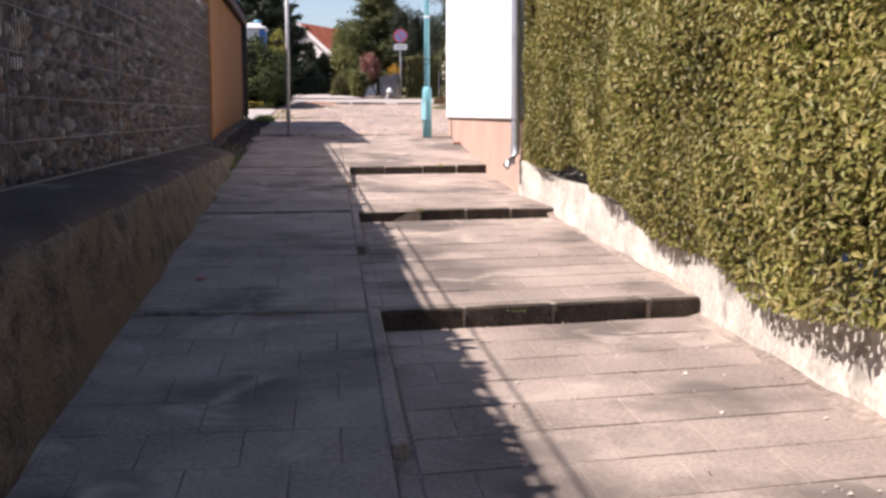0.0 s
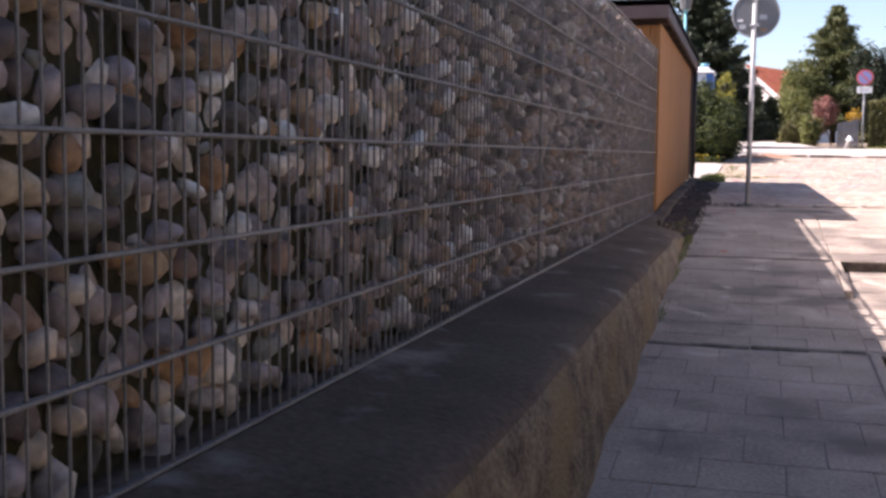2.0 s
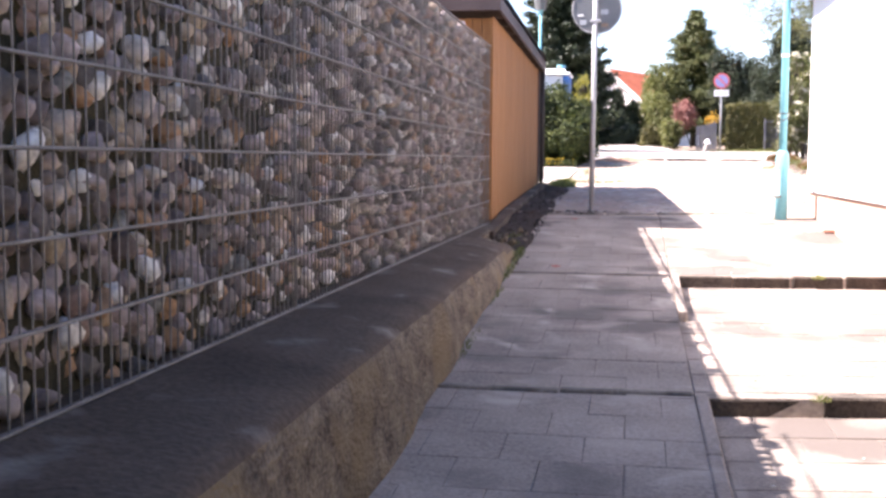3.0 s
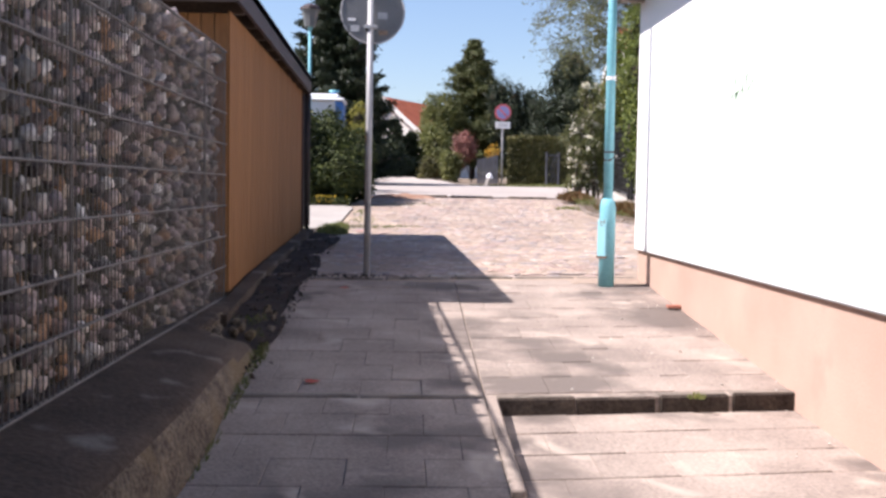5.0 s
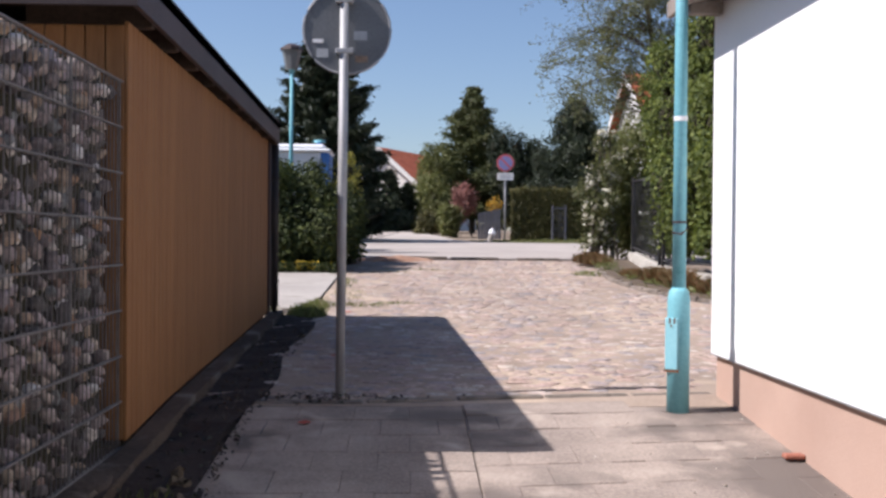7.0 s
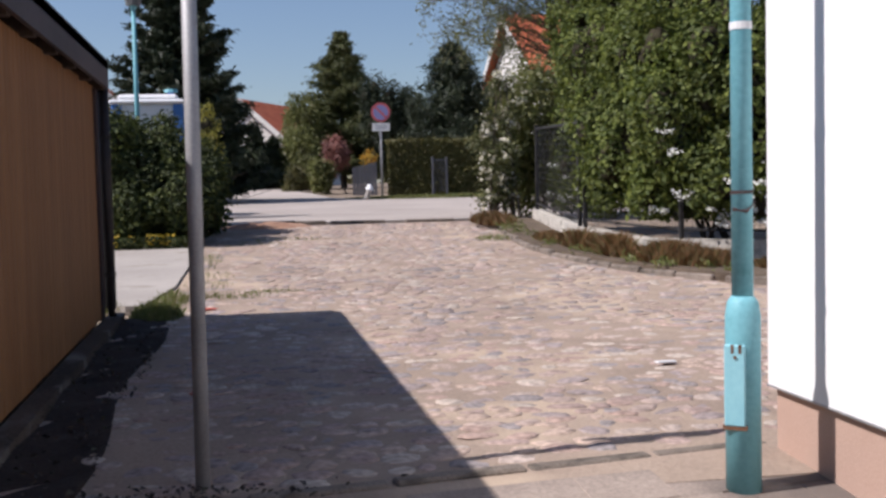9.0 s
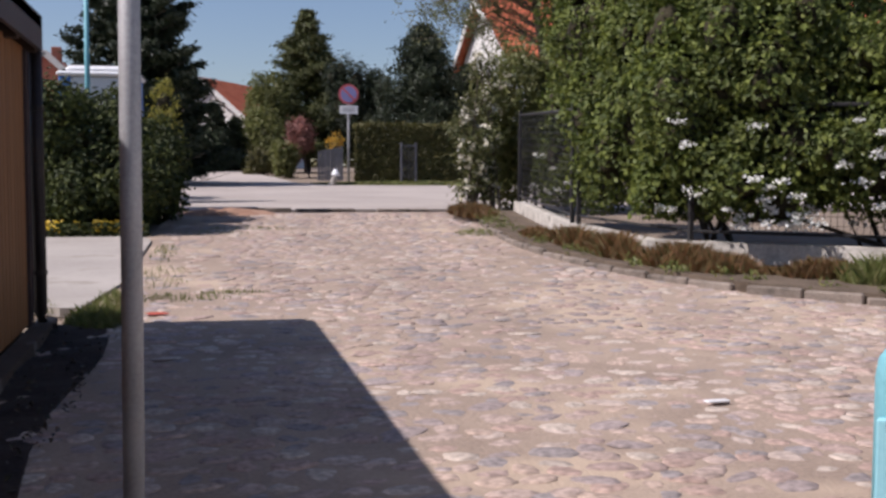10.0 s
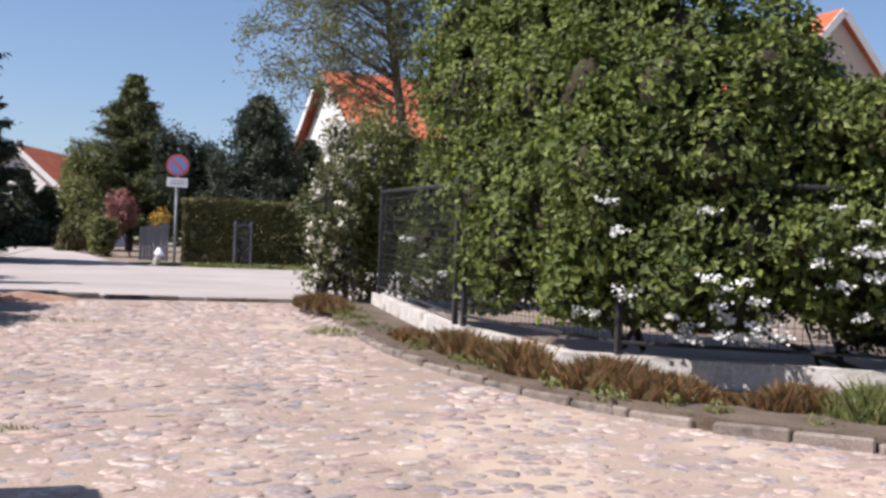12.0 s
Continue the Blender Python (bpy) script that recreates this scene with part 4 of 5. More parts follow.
def leaf_tree(at, h, blobs, clusters, per, spread, size, aspect, material, label, seed, core=True, trunk_r=0.14):
    t = thing("tree", at, label, "tree")
    x, y, z = at
    part("trunk", tubed([(x, y, z - 0.1), (x + 0.05, y, z + h * 0.45), (x, y, z + h * 0.85)], [trunk_r, trunk_r * 0.7, trunk_r * 0.2], 8), BARK, t)
    for i, (c, q) in enumerate(blobs[1:14]):
        part("limb", tubed([(x, y, z + h * (0.25 + 0.04 * i)), tuple((Vector((x, y, z + h * (0.35 + 0.03 * i))) + Vector(c)) / 2), c], [trunk_r * 0.4, trunk_r * 0.25, 0.01], 5), BARK, t)
    P, D = blob_leaves(blobs, clusters, per, spread, seed)
    part("crown", leaf_mesh("crown", P, D, size, aspect, seed), material, t)
    if core:
        part("twig_mass", core_mesh("twig_mass", blobs, 0.6), CORE, t)
    return t


# clipped hedge on its limewashed footing
HY0, HY1, HX = -5.0, 10.86, 2.62
strip("footing", lambda y: 2.74 + 0.006 * (10 - y) - 0.15 * max(0.0, y - 10.0), lambda y: 3.7, steps_of(-5.5, 10.97, 0.6), lambda x, y: land(y) + 0.30 + 0.03 * math.sin(y * 3.1), 0.5, LIMEWALL, "low limewashed concrete footing under the hedge", "footing")
hedge = thing("hedge", (3.1, 4, 0.9), "tall clipped olive-green hedge on a pale footing", "hedge")


def hedge_points(n, seed, x0, x1, y0, y1, zf, z1, rough_=0.05):
    r = np.random.default_rng(seed)
    P, D = [], []
    y = r.uniform(y0, y1, n)
    z = r.uniform(0, 1, n)
    zb = np.array([zf(v) for v in y])
    z = zb + z * (z1 - zb)
    wob = rough_ * (np.sin(y * 2.1 + z * 1.3) + np.sin(y * 5.3 - z * 3.7) + np.sin(z * 7.1 + y * 1.1))
    P.append(np.stack([x0 + wob + np.abs(r.normal(0, 0.05, n)), y, z], 1))
    D.append(np.tile([-1.0, 0, 0.55], (n, 1)))
    m = n // 8
    P.append(np.stack([r.uniform(x0, x1, m), r.uniform(y0, y1, m), z1 + r.normal(0, 0.05, m)], 1))
    D.append(np.tile([0, 0, 1.0], (m, 1)))
    for yy, s in ((y0, -1.0), (y1, 1.0)):
        P.append(np.stack([r.uniform(x0, x1, m), yy + r.normal(0, 0.04, m), r.uniform(zf(yy), z1, m)], 1))
        D.append(np.tile([0, s, 0.3], (m, 1)))
    P, D = np.vstack(P), np.vstack(D)
    return P, D + r.normal(size=D.shape) * 0.65


def hedge_low(y):
    return land(y) + 0.33 + 0.10 * math.sin(y * 0.9) + 0.04 * math.sin(y * 3.7)


P, D = hedge_points(125000, 5, HX, 3.6, -3.0, HY1, hedge_low, 3.55, 0.03)
part("crown", leaf_mesh("crown", P, D, 0.052, 0.45, 5), HEDGELEAF, hedge)
# solid dark block, the hedge's inner shade put into its colour
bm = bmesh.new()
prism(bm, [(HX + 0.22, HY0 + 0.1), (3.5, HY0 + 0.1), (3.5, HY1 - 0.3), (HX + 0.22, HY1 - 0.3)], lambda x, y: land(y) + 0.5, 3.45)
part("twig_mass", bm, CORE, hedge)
for i in range(20):
    y = HY0 + 0.4 + i * 0.78
    part("stem", tubed([(2.95, y, land(y) + 0.2), (2.97, y + 0.05, land(y) + 1.0)], [0.03, 0.02], 6), BARK, hedge)

# garden wall, fence and planting on the inside of the bend
WALL_LINE = [(4.85, 31.4), (4.38, 27.1), (4.55, 24.9), (6.6, 23.6), (11.0, 22.3)]


def offset_line(line, d):
    out = []
    for i, p in enumerate(line):
        a, b = Vector(line[max(i - 1, 0)]), Vector(line[min(i + 1, len(line) - 1)])
        t = (b - a).normalized()
        out.append((p[0] - t.y * d, p[1] + t.x * d))
    return out


def wall_top(y):
    return float(np.interp(y, [22, 23.6, 24.9, 27.1, 31.4], [2.16, 2.19, 2.22, 2.30, 2.46]))


bm = bmesh.new()
inner_line = offset_line(WALL_LINE, 0.18)
prism(bm, WALL_LINE + inner_line[::-1], lambda x, y: land(y) - 0.2, lambda x, y: wall_top(y))
tagged(part("wall_garden", bm, LIMEWALL), "low pale concrete garden wall under the fence", "wall", kind="structure")
bm = bmesh.new()
prism(bm, [(p[0], p[1]) for p in WALL_LINE] + [(11, 21.0)] + KERB_LINE, lambda x, y: land(y) - 0.1, lambda x, y: land(y) + 0.09)
tagged(part("planting_bed", bm, BEDSOIL), "dry planting bed between kerb and garden wall", "planting bed", kind="structure")

fence = thing("garden_fence", (4.5, 26, 2.3), "dark metal fence on the low garden wall", "fence")


def along(line, d):
    for a, b in zip(line, line[1:]):
        a, b = Vector(a), Vector(b)
        if d <= (b - a).length:
            return a.lerp(b, d / (b - a).length)
        d -= (b - a).length
    return Vector(line[-1])


mid_line = offset_line(WALL_LINE, 0.06)
post_d = [0.25, 4.35, 4.55, 6.9, 9.3, 11.6, 13.8]
posts = [along(mid_line, d) for d in post_d]
FH = 1.45
for i, p in enumerate(posts):
    zb = land(p.y) + 0.05 if i else wall_top(p.y)
    part("post", boxed(p.x - 0.025, p.x + 0.025, p.y - 0.025, p.y + 0.025, zb, wall_top(p.y) + FH, bevel=0.004), DARKMETAL, fence)
for a, b in zip(posts, posts[1:]):
    if (a - b).length < 0.5:
        continue
    for dz, r in ((0.10, 0.016), (FH - 0.07, 0.022)):
        part("rail", tubed([(a.x, a.y, wall_top(a.y) + dz), (b.x, b.y, wall_top(b.y) + dz)], r, 6), DARKMETAL, fence)
    bm = bmesh.new()
    n = int((a - b).length / 0.06)
    for i in range(1, n):
        q = a.lerp(b, i / n)
        tube(bm, [(q.x, q.y, wall_top(q.y) + 0.1), (q.x, q.y, wall_top(q.y) + FH - 0.07)], 0.003, 3, caps=False)
    for i in range(1, 14):
        z = 0.1 + i * (FH - 0.17) / 14
        tube(bm, [(a.x, a.y, wall_top(a.y) + z), (b.x, b.y, wall_top(b.y) + z)], 0.003, 3, caps=False)
    tagged(part("wire_infill", bm, DARKMETAL, fence), kind="stuff")

big = []
for c, q, n, s in (((5.35, 28.1, 4.9), (0.95, 1.1, 1.4), 14, 25), ((5.5, 27.4, 4.5), (1.1, 1.6, 2.1), 20, 1), ((5.9, 26.0, 4.6), (1.3, 1.3, 2.0), 20, 2), ((6.9, 25.5, 3.9), (1.0, 1.2, 1.5), 16, 3), ((5.4, 29.6, 3.6), (0.6, 1.0, 1.5), 12, 4), ((4.95, 26.3, 3.5), (0.72, 1.0, 1.2), 14, 15), ((5.12, 25.3, 3.65), (0.75, 0.75, 1.15), 14, 16), ((5.86, 24.64, 3.95), (0.95, 0.75, 1.2), 14, 17), ((7.05, 24.08, 3.75), (0.9, 0.75, 1.0), 14, 18)):
    big += heap(c, q, n, s, 0.36)
shrub("large_shrub", (6.2, 26.6, 2.15), big, 18500, 12, 0.055, 0.078, 0.66, SHRUBLEAF, "large bright green leafy shrub behind the dark fence", seed=11, floor=2.42, stems=6, inner=0.85)
right_b = heap((8.35, 23.7, 3.55), (0.9, 0.7, 0.9), 12, 24, 0.38) + heap((8.4, 25.4, 3.3), (1.1, 1.1, 1.5), 16, 6, 0.38) + heap((10.3, 25.6, 3.0), (1.5, 1.2, 1.3), 12, 8, 0.38)
shrub("large_shrub", (9.0, 25.6, 2.1), right_b, 6200, 12, 0.055, 0.078, 0.66, SHRUBLEAF, "tall mid-green shrub thicket behind the fence", seed=12, floor=2.15, stems=5, inner=0.85)
snow = []
for c, q, s in (((5.5, 24.45, 2.85), (0.75, 0.55, 0.55), 7), ((6.5, 23.95, 2.95), (0.75, 0.5, 0.65), 8), ((7.6, 23.65, 3.05), (0.8, 0.5, 0.8), 9), ((8.8, 23.3, 3.05), (0.8, 0.5, 0.8), 19), ((5.0, 25.25, 2.9), (0.5, 0.5, 0.5), 10)):
    snow += heap(c, q, 10, s, 0.42)
flower = shrub("flowering_shrub", (7.0, 24.4, 2.1), snow, 4200, 9, 0.055, 0.08, 0.66, SHRUBLEAF, "low green shrub with clusters of white blossom", seed=13, floor=2.42, inner=0.85)


def front_blossom():
    """Flat blossom heads on the outermost leaves of the lower shrubs, on the lane side."""
    r_ = np.random.default_rng(14)
    Q = np.vstack([blob_leaves(snow, 4200, 9, 0.055, 13, floor=2.28, inner=0.85)[0], blob_leaves(big, 9000, 6, 0.055, 11, floor=2.2, inner=0.85)[0]])
    Q = Q[(Q[:, 2] < 3.85) & (Q[:, 0] > 4.7)]
    u, s_ = Q @ np.array([0.92, -0.4, 0]), Q @ np.array([0.4, 0.92, 0])
    cells = {}
    for i_, key in enumerate(zip(np.round(u / 0.13).astype(int), np.round(Q[:, 2] / 0.13).astype(int))):
        if key not in cells or s_[i_] < s_[cells[key]]:
            cells[key] = i_
    pts_ = []
    for i_ in cells.values():
        x_, y_, z_ = Q[i_]
        chance = 0.48 * max(0.0, 1.2 - (z_ - 2.3)) * (0.6 + min(0.75, max(0.0, (x_ - 4.9) / 1.6)))
        if r_.random() < chance * (0.4 + 0.9 * (math.sin(x_ * 3.1 + z_ * 4) > 0)):
            pts_.append(Q[i_] + np.array([-0.02, -0.05, 0.03]))
    pts_ = np.array(pts_)
    n_ = 26
    P_ = np.repeat(pts_, n_, 0) + r_.normal(size=(len(pts_) * n_, 3)) * np.array([0.05, 0.04, 0.022]) * np.repeat(r_.uniform(0.5, 1.2, (len(pts_), 1)), n_, 0)
    return P_, np.tile([-0.25, -0.5, 0.8], (len(P_), 1)) + r_.normal(size=P_.shape) * 0.4


P, D = front_blossom()
part("blossom", leaf_mesh("blossom", P, D, 0.036, 0.9, 14), BLOSSOM, flower, "white blossom clusters")
silver = heap((4.32, 31.9, 2.9), (0.36, 0.4, 0.62), 9, 21, 0.34)[1:] + heap((4.45, 32.1, 3.75), (0.48, 0.4, 0.5), 9, 22, 0.30)[1:] + heap((4.7, 32.2, 4.55), (0.42, 0.4, 0.5), 7, 25, 0.26)[1:]
cream = shrub("silvery_shrub", (4.45, 32.0, 2.25), silver, 470, 7, 0.085, 0.085, 0.45, SILVER, "silvery-leaved loose shrub with pale blossom", seed=22, floor=2.3, core=False, inner=0.3, stems=12)
P, D = blob_leaves(silver, 95, 9, 0.04, 27, floor=2.35, inner=0.5, shell=0.95)
part("blossom", leaf_mesh("blossom", P, D + np.array([-0.5, -0.5, 0.2]), 0.07, 0.75, 28), CREAM, cream, "pale cream blossom")
shrub("shrub", (5.4, 32.6, 2.3), heap((5.4, 33.0, 4.0), (0.85, 0.8, 1.7), 16, 23, 0.4), 1900, 8, 0.10, 0.10, 0.5, OLIVE, "thin olive-green shrub behind the silvery one", seed=23, floor=2.3, core=False, inner=0.6)

# heather and weeds on the bed, tufts by the lane
def tuft(name, at, rx, ry, h, n, material, label, category, seed, size=0.16):
    r = np.random.default_rng(seed)
    a = r.uniform(0, 2 * math.pi, n)
    q = np.sqrt(r.uniform(0, 1, n))
    x, y = at[0] + rx * q * np.cos(a), at[1] + ry * q * np.sin(a)
    zb = np.array([land(v) for v in y]) + at[2]
    hh = h * (1 - 0.6 * q * q) * r.uniform(0.4, 1.1, n)
    lean_x, lean_y = r.normal(0, 0.35, n) * hh, r.normal(0, 0.35, n) * hh
    w = size * 0.09
    dx, dy = np.cos(a * 7) * w, np.sin(a * 7) * w
    V = np.stack([np.stack([x - dx, y - dy, zb - 0.01], 1), np.stack([x + dx, y + dy, zb - 0.01], 1), np.stack([x + lean_x * 0.5 + dx * 0.8, y + lean_y * 0.5 + dy * 0.8, zb + hh * 0.6], 1), np.stack([x + lean_x, y + lean_y, zb + hh], 1)], 1).reshape(-1, 3)
    i = np.arange(n)[:, None] * 4
    F = np.concatenate([i + np.array([[0, 1, 2]]), i + np.array([[0, 2, 3]])], 1).reshape(-1, 3)
    ob = part(name, mesh_of(name, V, F), material)
    return tagged(ob, label, category, kind="stuff")


for i, (x, y, rx, ry, h) in enumerate(((4.05, 30.9, 0.36, 0.8, 0.20), (4.24, 26.3, 0.24, 0.8, 0.24), (4.36, 25.3, 0.26, 0.6, 0.28), (4.72, 24.45, 0.42, 0.42, 0.26), (5.3, 23.75, 0.3, 0.2, 0.08), (4.1, 27.3, 0.2, 0.5, 0.14), (4.95, 24.0, 0.4, 0.35, 0.2), (6.2, 23.25, 0.25, 0.15, 0.08), (5.7, 23.45, 0.4, 0.25, 0.20), (6.9, 22.85, 0.6, 0.22, 0.18), (7.9, 22.4, 0.6, 0.25, 0.20), (9.0, 22.1, 0.6, 0.25, 0.2))):
    tuft("heather", (x, y, 0.08), rx, ry, h, 4200, HEATHER, "russet heather cushions along the garden wall", "heather", 40 + i, 0.07)
for i, (x, y, rx, ry, h) in enumerate(((6.1, 23.05, 0.45, 0.35, 0.28), (7.2, 22.6, 0.8, 0.3, 0.2), (8.4, 22.1, 0.7, 0.3, 0.22))):
    tuft("weeds", (x, y, 0.08), rx, ry, h, 2200, GRASSLEAF, "green weeds growing on the bed by the kerb", "weeds", 50 + i, 0.07)
for i, (x, y, rx, ry, h, n) in enumerate(((-0.62, 22.35, 0.22, 0.3, 0.15, 1500), (-0.58, 23.2, 0.16, 0.5, 0.13, 350), (-0.30, 24.7, 0.28, 0.8, 0.07, 170), (-0.40, 26.6, 0.15, 1.0, 0.07, 150), (-0.1, 23.4, 0.45, 0.18, 0.07, 260), (0.35, 23.65, 0.3, 0.08, 0.05, 160), (0.1, 28.9, 0.6, 0.3, 0.05, 120), (-1.25, 23.0, 0.3, 0.35, 0.09, 400), (0.6, 29.5, 0.7, 0.2, 0.06, 160), (1.65, 5.72, 0.06, 0.03, -0.02, 40), (1.45, 9.70, 0.05, 0.03, 0.03, 40), (2.02, 13.28, 0.06, 0.04, 0.03, 60), (3.6, 28.6, 0.3, 0.4, 0.10, 300), (-0.72, 15.2, 0.14, 0.3, 0.06, 60), (-0.6, 14.7, 0.07, 0.15, 0.07, 60), (-0.49, 13.2, 0.035, 0.5, 0.05, 170), (-0.50, 14.1, 0.05, 0.4, 0.07, 220), (-0.47, 12.2, 0.03, 0.4, 0.04, 90), (-0.44, 10.6, 0.03, 0.5, 0.04, 70))):
    tuft("grass_tuft", (x, y, 0.0), rx, ry, h, n, GRASSLEAF, "tuft of dry green grass at the lane edge", "grass", 60 + i, 0.045)
tuft("verge_grass", (6.6, 46.0, 0.0), 4.0, 1.5, 0.10, 6000, GRASSLEAF, "dry mown grass verge in front of the far hedge", "grass", 80, 0.3)

# weeds in the kerb joints, leaf litter on the soil, grit on the steps
r = np.random.default_rng(140)
P, D = [], []
kl = [Vector(p) for p in KERB_LINE]
for i in range(46):
    j = int(r.integers(0, len(kl) - 1))
    q = kl[j].lerp(kl[j + 1], float(r.random()))
    m = int(r.integers(10, 60))
    off = r.normal(size=(m, 3)) * np.array([0.07, 0.07, 0.03])
    P.append(np.array([q.x + r.uniform(0.0, 0.25), q.y + r.uniform(-0.05, 0.2), land(q.y) + 0.11]) + off)
P = np.vstack(P)
tagged(part("kerb_weeds", leaf_mesh("kerb_weeds", P, np.tile([0, -0.3, 1.0], (len(P), 1)) + r.normal(size=P.shape) * 0.8, 0.06, 0.35, 141), GRASSLEAF), "small weeds growing along the bed kerb", "weeds", kind="stuff")
n = 420
y_ = r.uniform(14.8, 22.1, n)
P = np.stack([r.uniform(-0.88, -0.42, n), y_, np.array([land(v) for v in y_]) + r.uniform(0.015, 0.045, n)], 1)
k = 280
y2 = np.concatenate([r.normal(17.42, 0.07, 160), r.uniform(13.5, 17.0, 120)])
x2 = np.concatenate([r.normal(-0.1, 0.38, 160), -0.53 + np.abs(r.normal(0, 0.05, 120))])
P = np.vstack([P, np.stack([x2, y2, np.array([land(v) for v in y2]) + r.uniform(0.008, 0.03, k)], 1)])
n += k
tagged(part("leaf_litter", leaf_mesh("leaf_litter", P, np.tile([0, 0, 1.0], (n, 1)) + r.normal(size=(n, 3)) * 0.4, 0.036, 0.6, 142), DEADLEAF), "dead dark brown leaves on the soil and slab edges", "leaf litter", kind="stuff")
n = 130
y_ = r.uniform(2.5, 17.0, n)
x_ = 0.95 + 1.75 * r.random(n) ** 0.6
P = np.stack([x_, y_, np.array([tread(v - SKEW * (u - 0.86)) for u, v in zip(x_, y_)]) + 0.007], 1)
tagged(part("grit", leaf_mesh("grit", P, np.tile([0, 0, 1.0], (n, 1)) + r.normal(size=(n, 3)) * 0.3, 0.022, 0.7, 143), LIMEWALL), "pale grit and dry flecks scattered on the steps", "grit", kind="stuff")

# sand and crumbs drifted against the hedge footing
dv, df = [], []
ys_ = steps_of(2.1, 10.9, 0.12)
for y in ys_:
    for i in range(6):
        x = 2.66 + 0.03 * i + (0.05 * noise.noise(Vector((y * 2.3, 4, i * 0.2))) if i < 4 else 0.0)
        k_ = max(0.0, (i - 0.6) / 5)
        dv.append((x, y, tread(y - SKEW * (x - 0.86)) - 0.004 + k_ * (0.03 + 0.05 * noise.noise(Vector((x * 5, y * 2.6, 7))))))
for j in range(len(ys_) - 1):
    for i in range(5):
        df.append((j * 6 + i, j * 6 + i + 1, j * 6 + i + 7, j * 6 + i + 6))
tagged(part("sand_drift", mesh_of("sand_drift", dv, df), JOINT, smooth=True), "pale dusty sand drifted against the hedge footing", "sand", kind="stuff")

# heap of reddish dirt at the lane's end
dv, df = [], []
for j in range(13):
    for i in range(19):
        u, v = i / 18 * 2 - 1, j / 12 * 2 - 1
        x, y = 0.25 + u * 0.8, 32.15 + v * 0.42
        k = max(0.0, 1 - u * u - v * v)
        dv.append((x, y, land(y) - 0.01 + 0.11 * k ** 0.6 * (0.75 + 0.8 * noise.noise(Vector((x * 4, y * 4, 1)))) + 0.02 * noise.noise(Vector((x * 15, y * 15, 2)))))
for j in range(12):
    for i in range(18):
        df.append((j * 19 + i, j * 19 + i + 1, (j + 1) * 19 + i + 1, (j + 1) * 19 + i))
tagged(part("dirt_heap", mesh_of("dirt_heap", dv, df), DIRT, smooth=True), "low heap of reddish dirt at the lane end", "dirt", kind="stuff")
# left bushes
lb = heap((-1.55, 29.6, 3.05), (0.92, 1.1, 0.95), 14, 31, 0.45) + heap((-1.05, 31.0, 2.92), (0.6, 0.9, 0.85), 10, 32, 0.45) + heap((-3.0, 29.6, 2.85), (1.0, 1.0, 1.0), 10, 33, 0.45)
lshrub = shrub("shrub", (-1.5, 30.0, land(30)), lb, 6200, 10, 0.075, 0.09, 0.55, DARKLEAF, "dense dark green shrub beside the driveway", seed=31, floor=land(28.5) + 0.02, stems=5)
r = np.random.default_rng(90)
P = np.stack([r.uniform(-3.2, -0.75, 700), r.uniform(28.5, 28.95, 700), land(28.6) + r.uniform(0.05, 0.20, 700)], 1)
P = P[(np.sin(P[:, 0] * 9) + np.sin(P[:, 0] * 23)) > -0.2]
yb = thing("yellow_flowers", (-1.8, 28.7, land(28.7)), "low yellow flowers at the foot of the shrub", "flowers")
part("blossom", leaf_mesh("blossom", P, np.tile([0, -0.5, 1.0], (len(P), 1)) + r.normal(size=P.shape) * 0.4, 0.05, 0.9, 91), YELLOW, yb)
P2 = np.stack([r.uniform(-3.3, -0.7, 2500), r.uniform(28.45, 29.05, 2500), land(28.6) + r.uniform(0.0, 0.17, 2500)], 1)
part("foliage", leaf_mesh("foliage", P2, np.tile([0, 0, 1.0], (2500, 1)) + r.normal(size=P2.shape) * 0.7, 0.07, 0.35, 92), DARKLEAF, yb)
shrub("yellow_shrub", (-0.95, 35.5, land(35.5)), heap((-0.95, 35.5, land(35.5) + 1.0), (0.4, 0.4, 1.0), 8, 35, 0.5), 500, 8, 0.07, 0.09, 0.4, YELLOWLEAF, "slender yellow-green shrub under the conifer", seed=35)
conifer((-2.1, 45.0, land(45)), 6.7, 2.15, 80000, 36, SPRUCE, "dark blue-green spruce behind the bushes", low=0.05, size=0.2, power=0.58, ragged=0.32, boughs=210, fluff=0.8, lift=0.5)
shrub("shrub", (-2.2, 37.0, land(37)), heap((-2.2, 37.0, land(37) + 1.0), (1.0, 0.7, 1.3), 10, 37, 0.45), 1800, 9, 0.09, 0.10, 0.5, SPRUCE, "dark evergreen undergrowth beneath the spruce", seed=37)

# far side of the crossing
far_hedge = thing("far_hedge", (6.6, 48, land(48)), "clipped brown-green hedge with a metal gate", "hedge")


r = np.random.default_rng(100)
n = 16000
P = np.stack([r.uniform(4.15, 11.5, n), 47.9 + np.abs(r.normal(0, 0.07, n)), r.uniform(land(48), 4.40, n)], 1)
D = np.tile([-0.2, -1.0, 0.4], (n, 1)) + r.normal(size=(n, 3)) * 0.6
P = np.vstack([P, np.stack([r.uniform(4.15, 11.5, 4000), r.uniform(47.9, 48.8, 4000), 4.40 + r.normal(0, 0.05, 4000)], 1)])
D = np.vstack([D, np.tile([0, 0, 1.0], (4000, 1)) + r.normal(size=(4000, 3)) * 0.5])
part("crown", leaf_mesh("crown", P, D, 0.12, 0.55, 101), FARHEDGE, far_hedge)
# dark block behind the leaves, coloured as the shade inside the hedge
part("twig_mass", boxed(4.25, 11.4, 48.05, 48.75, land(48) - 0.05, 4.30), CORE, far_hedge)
gate = thing("gate", (5.8, 47.7, land(47.7)), "dull grey metal garden gate in the hedge", "gate")
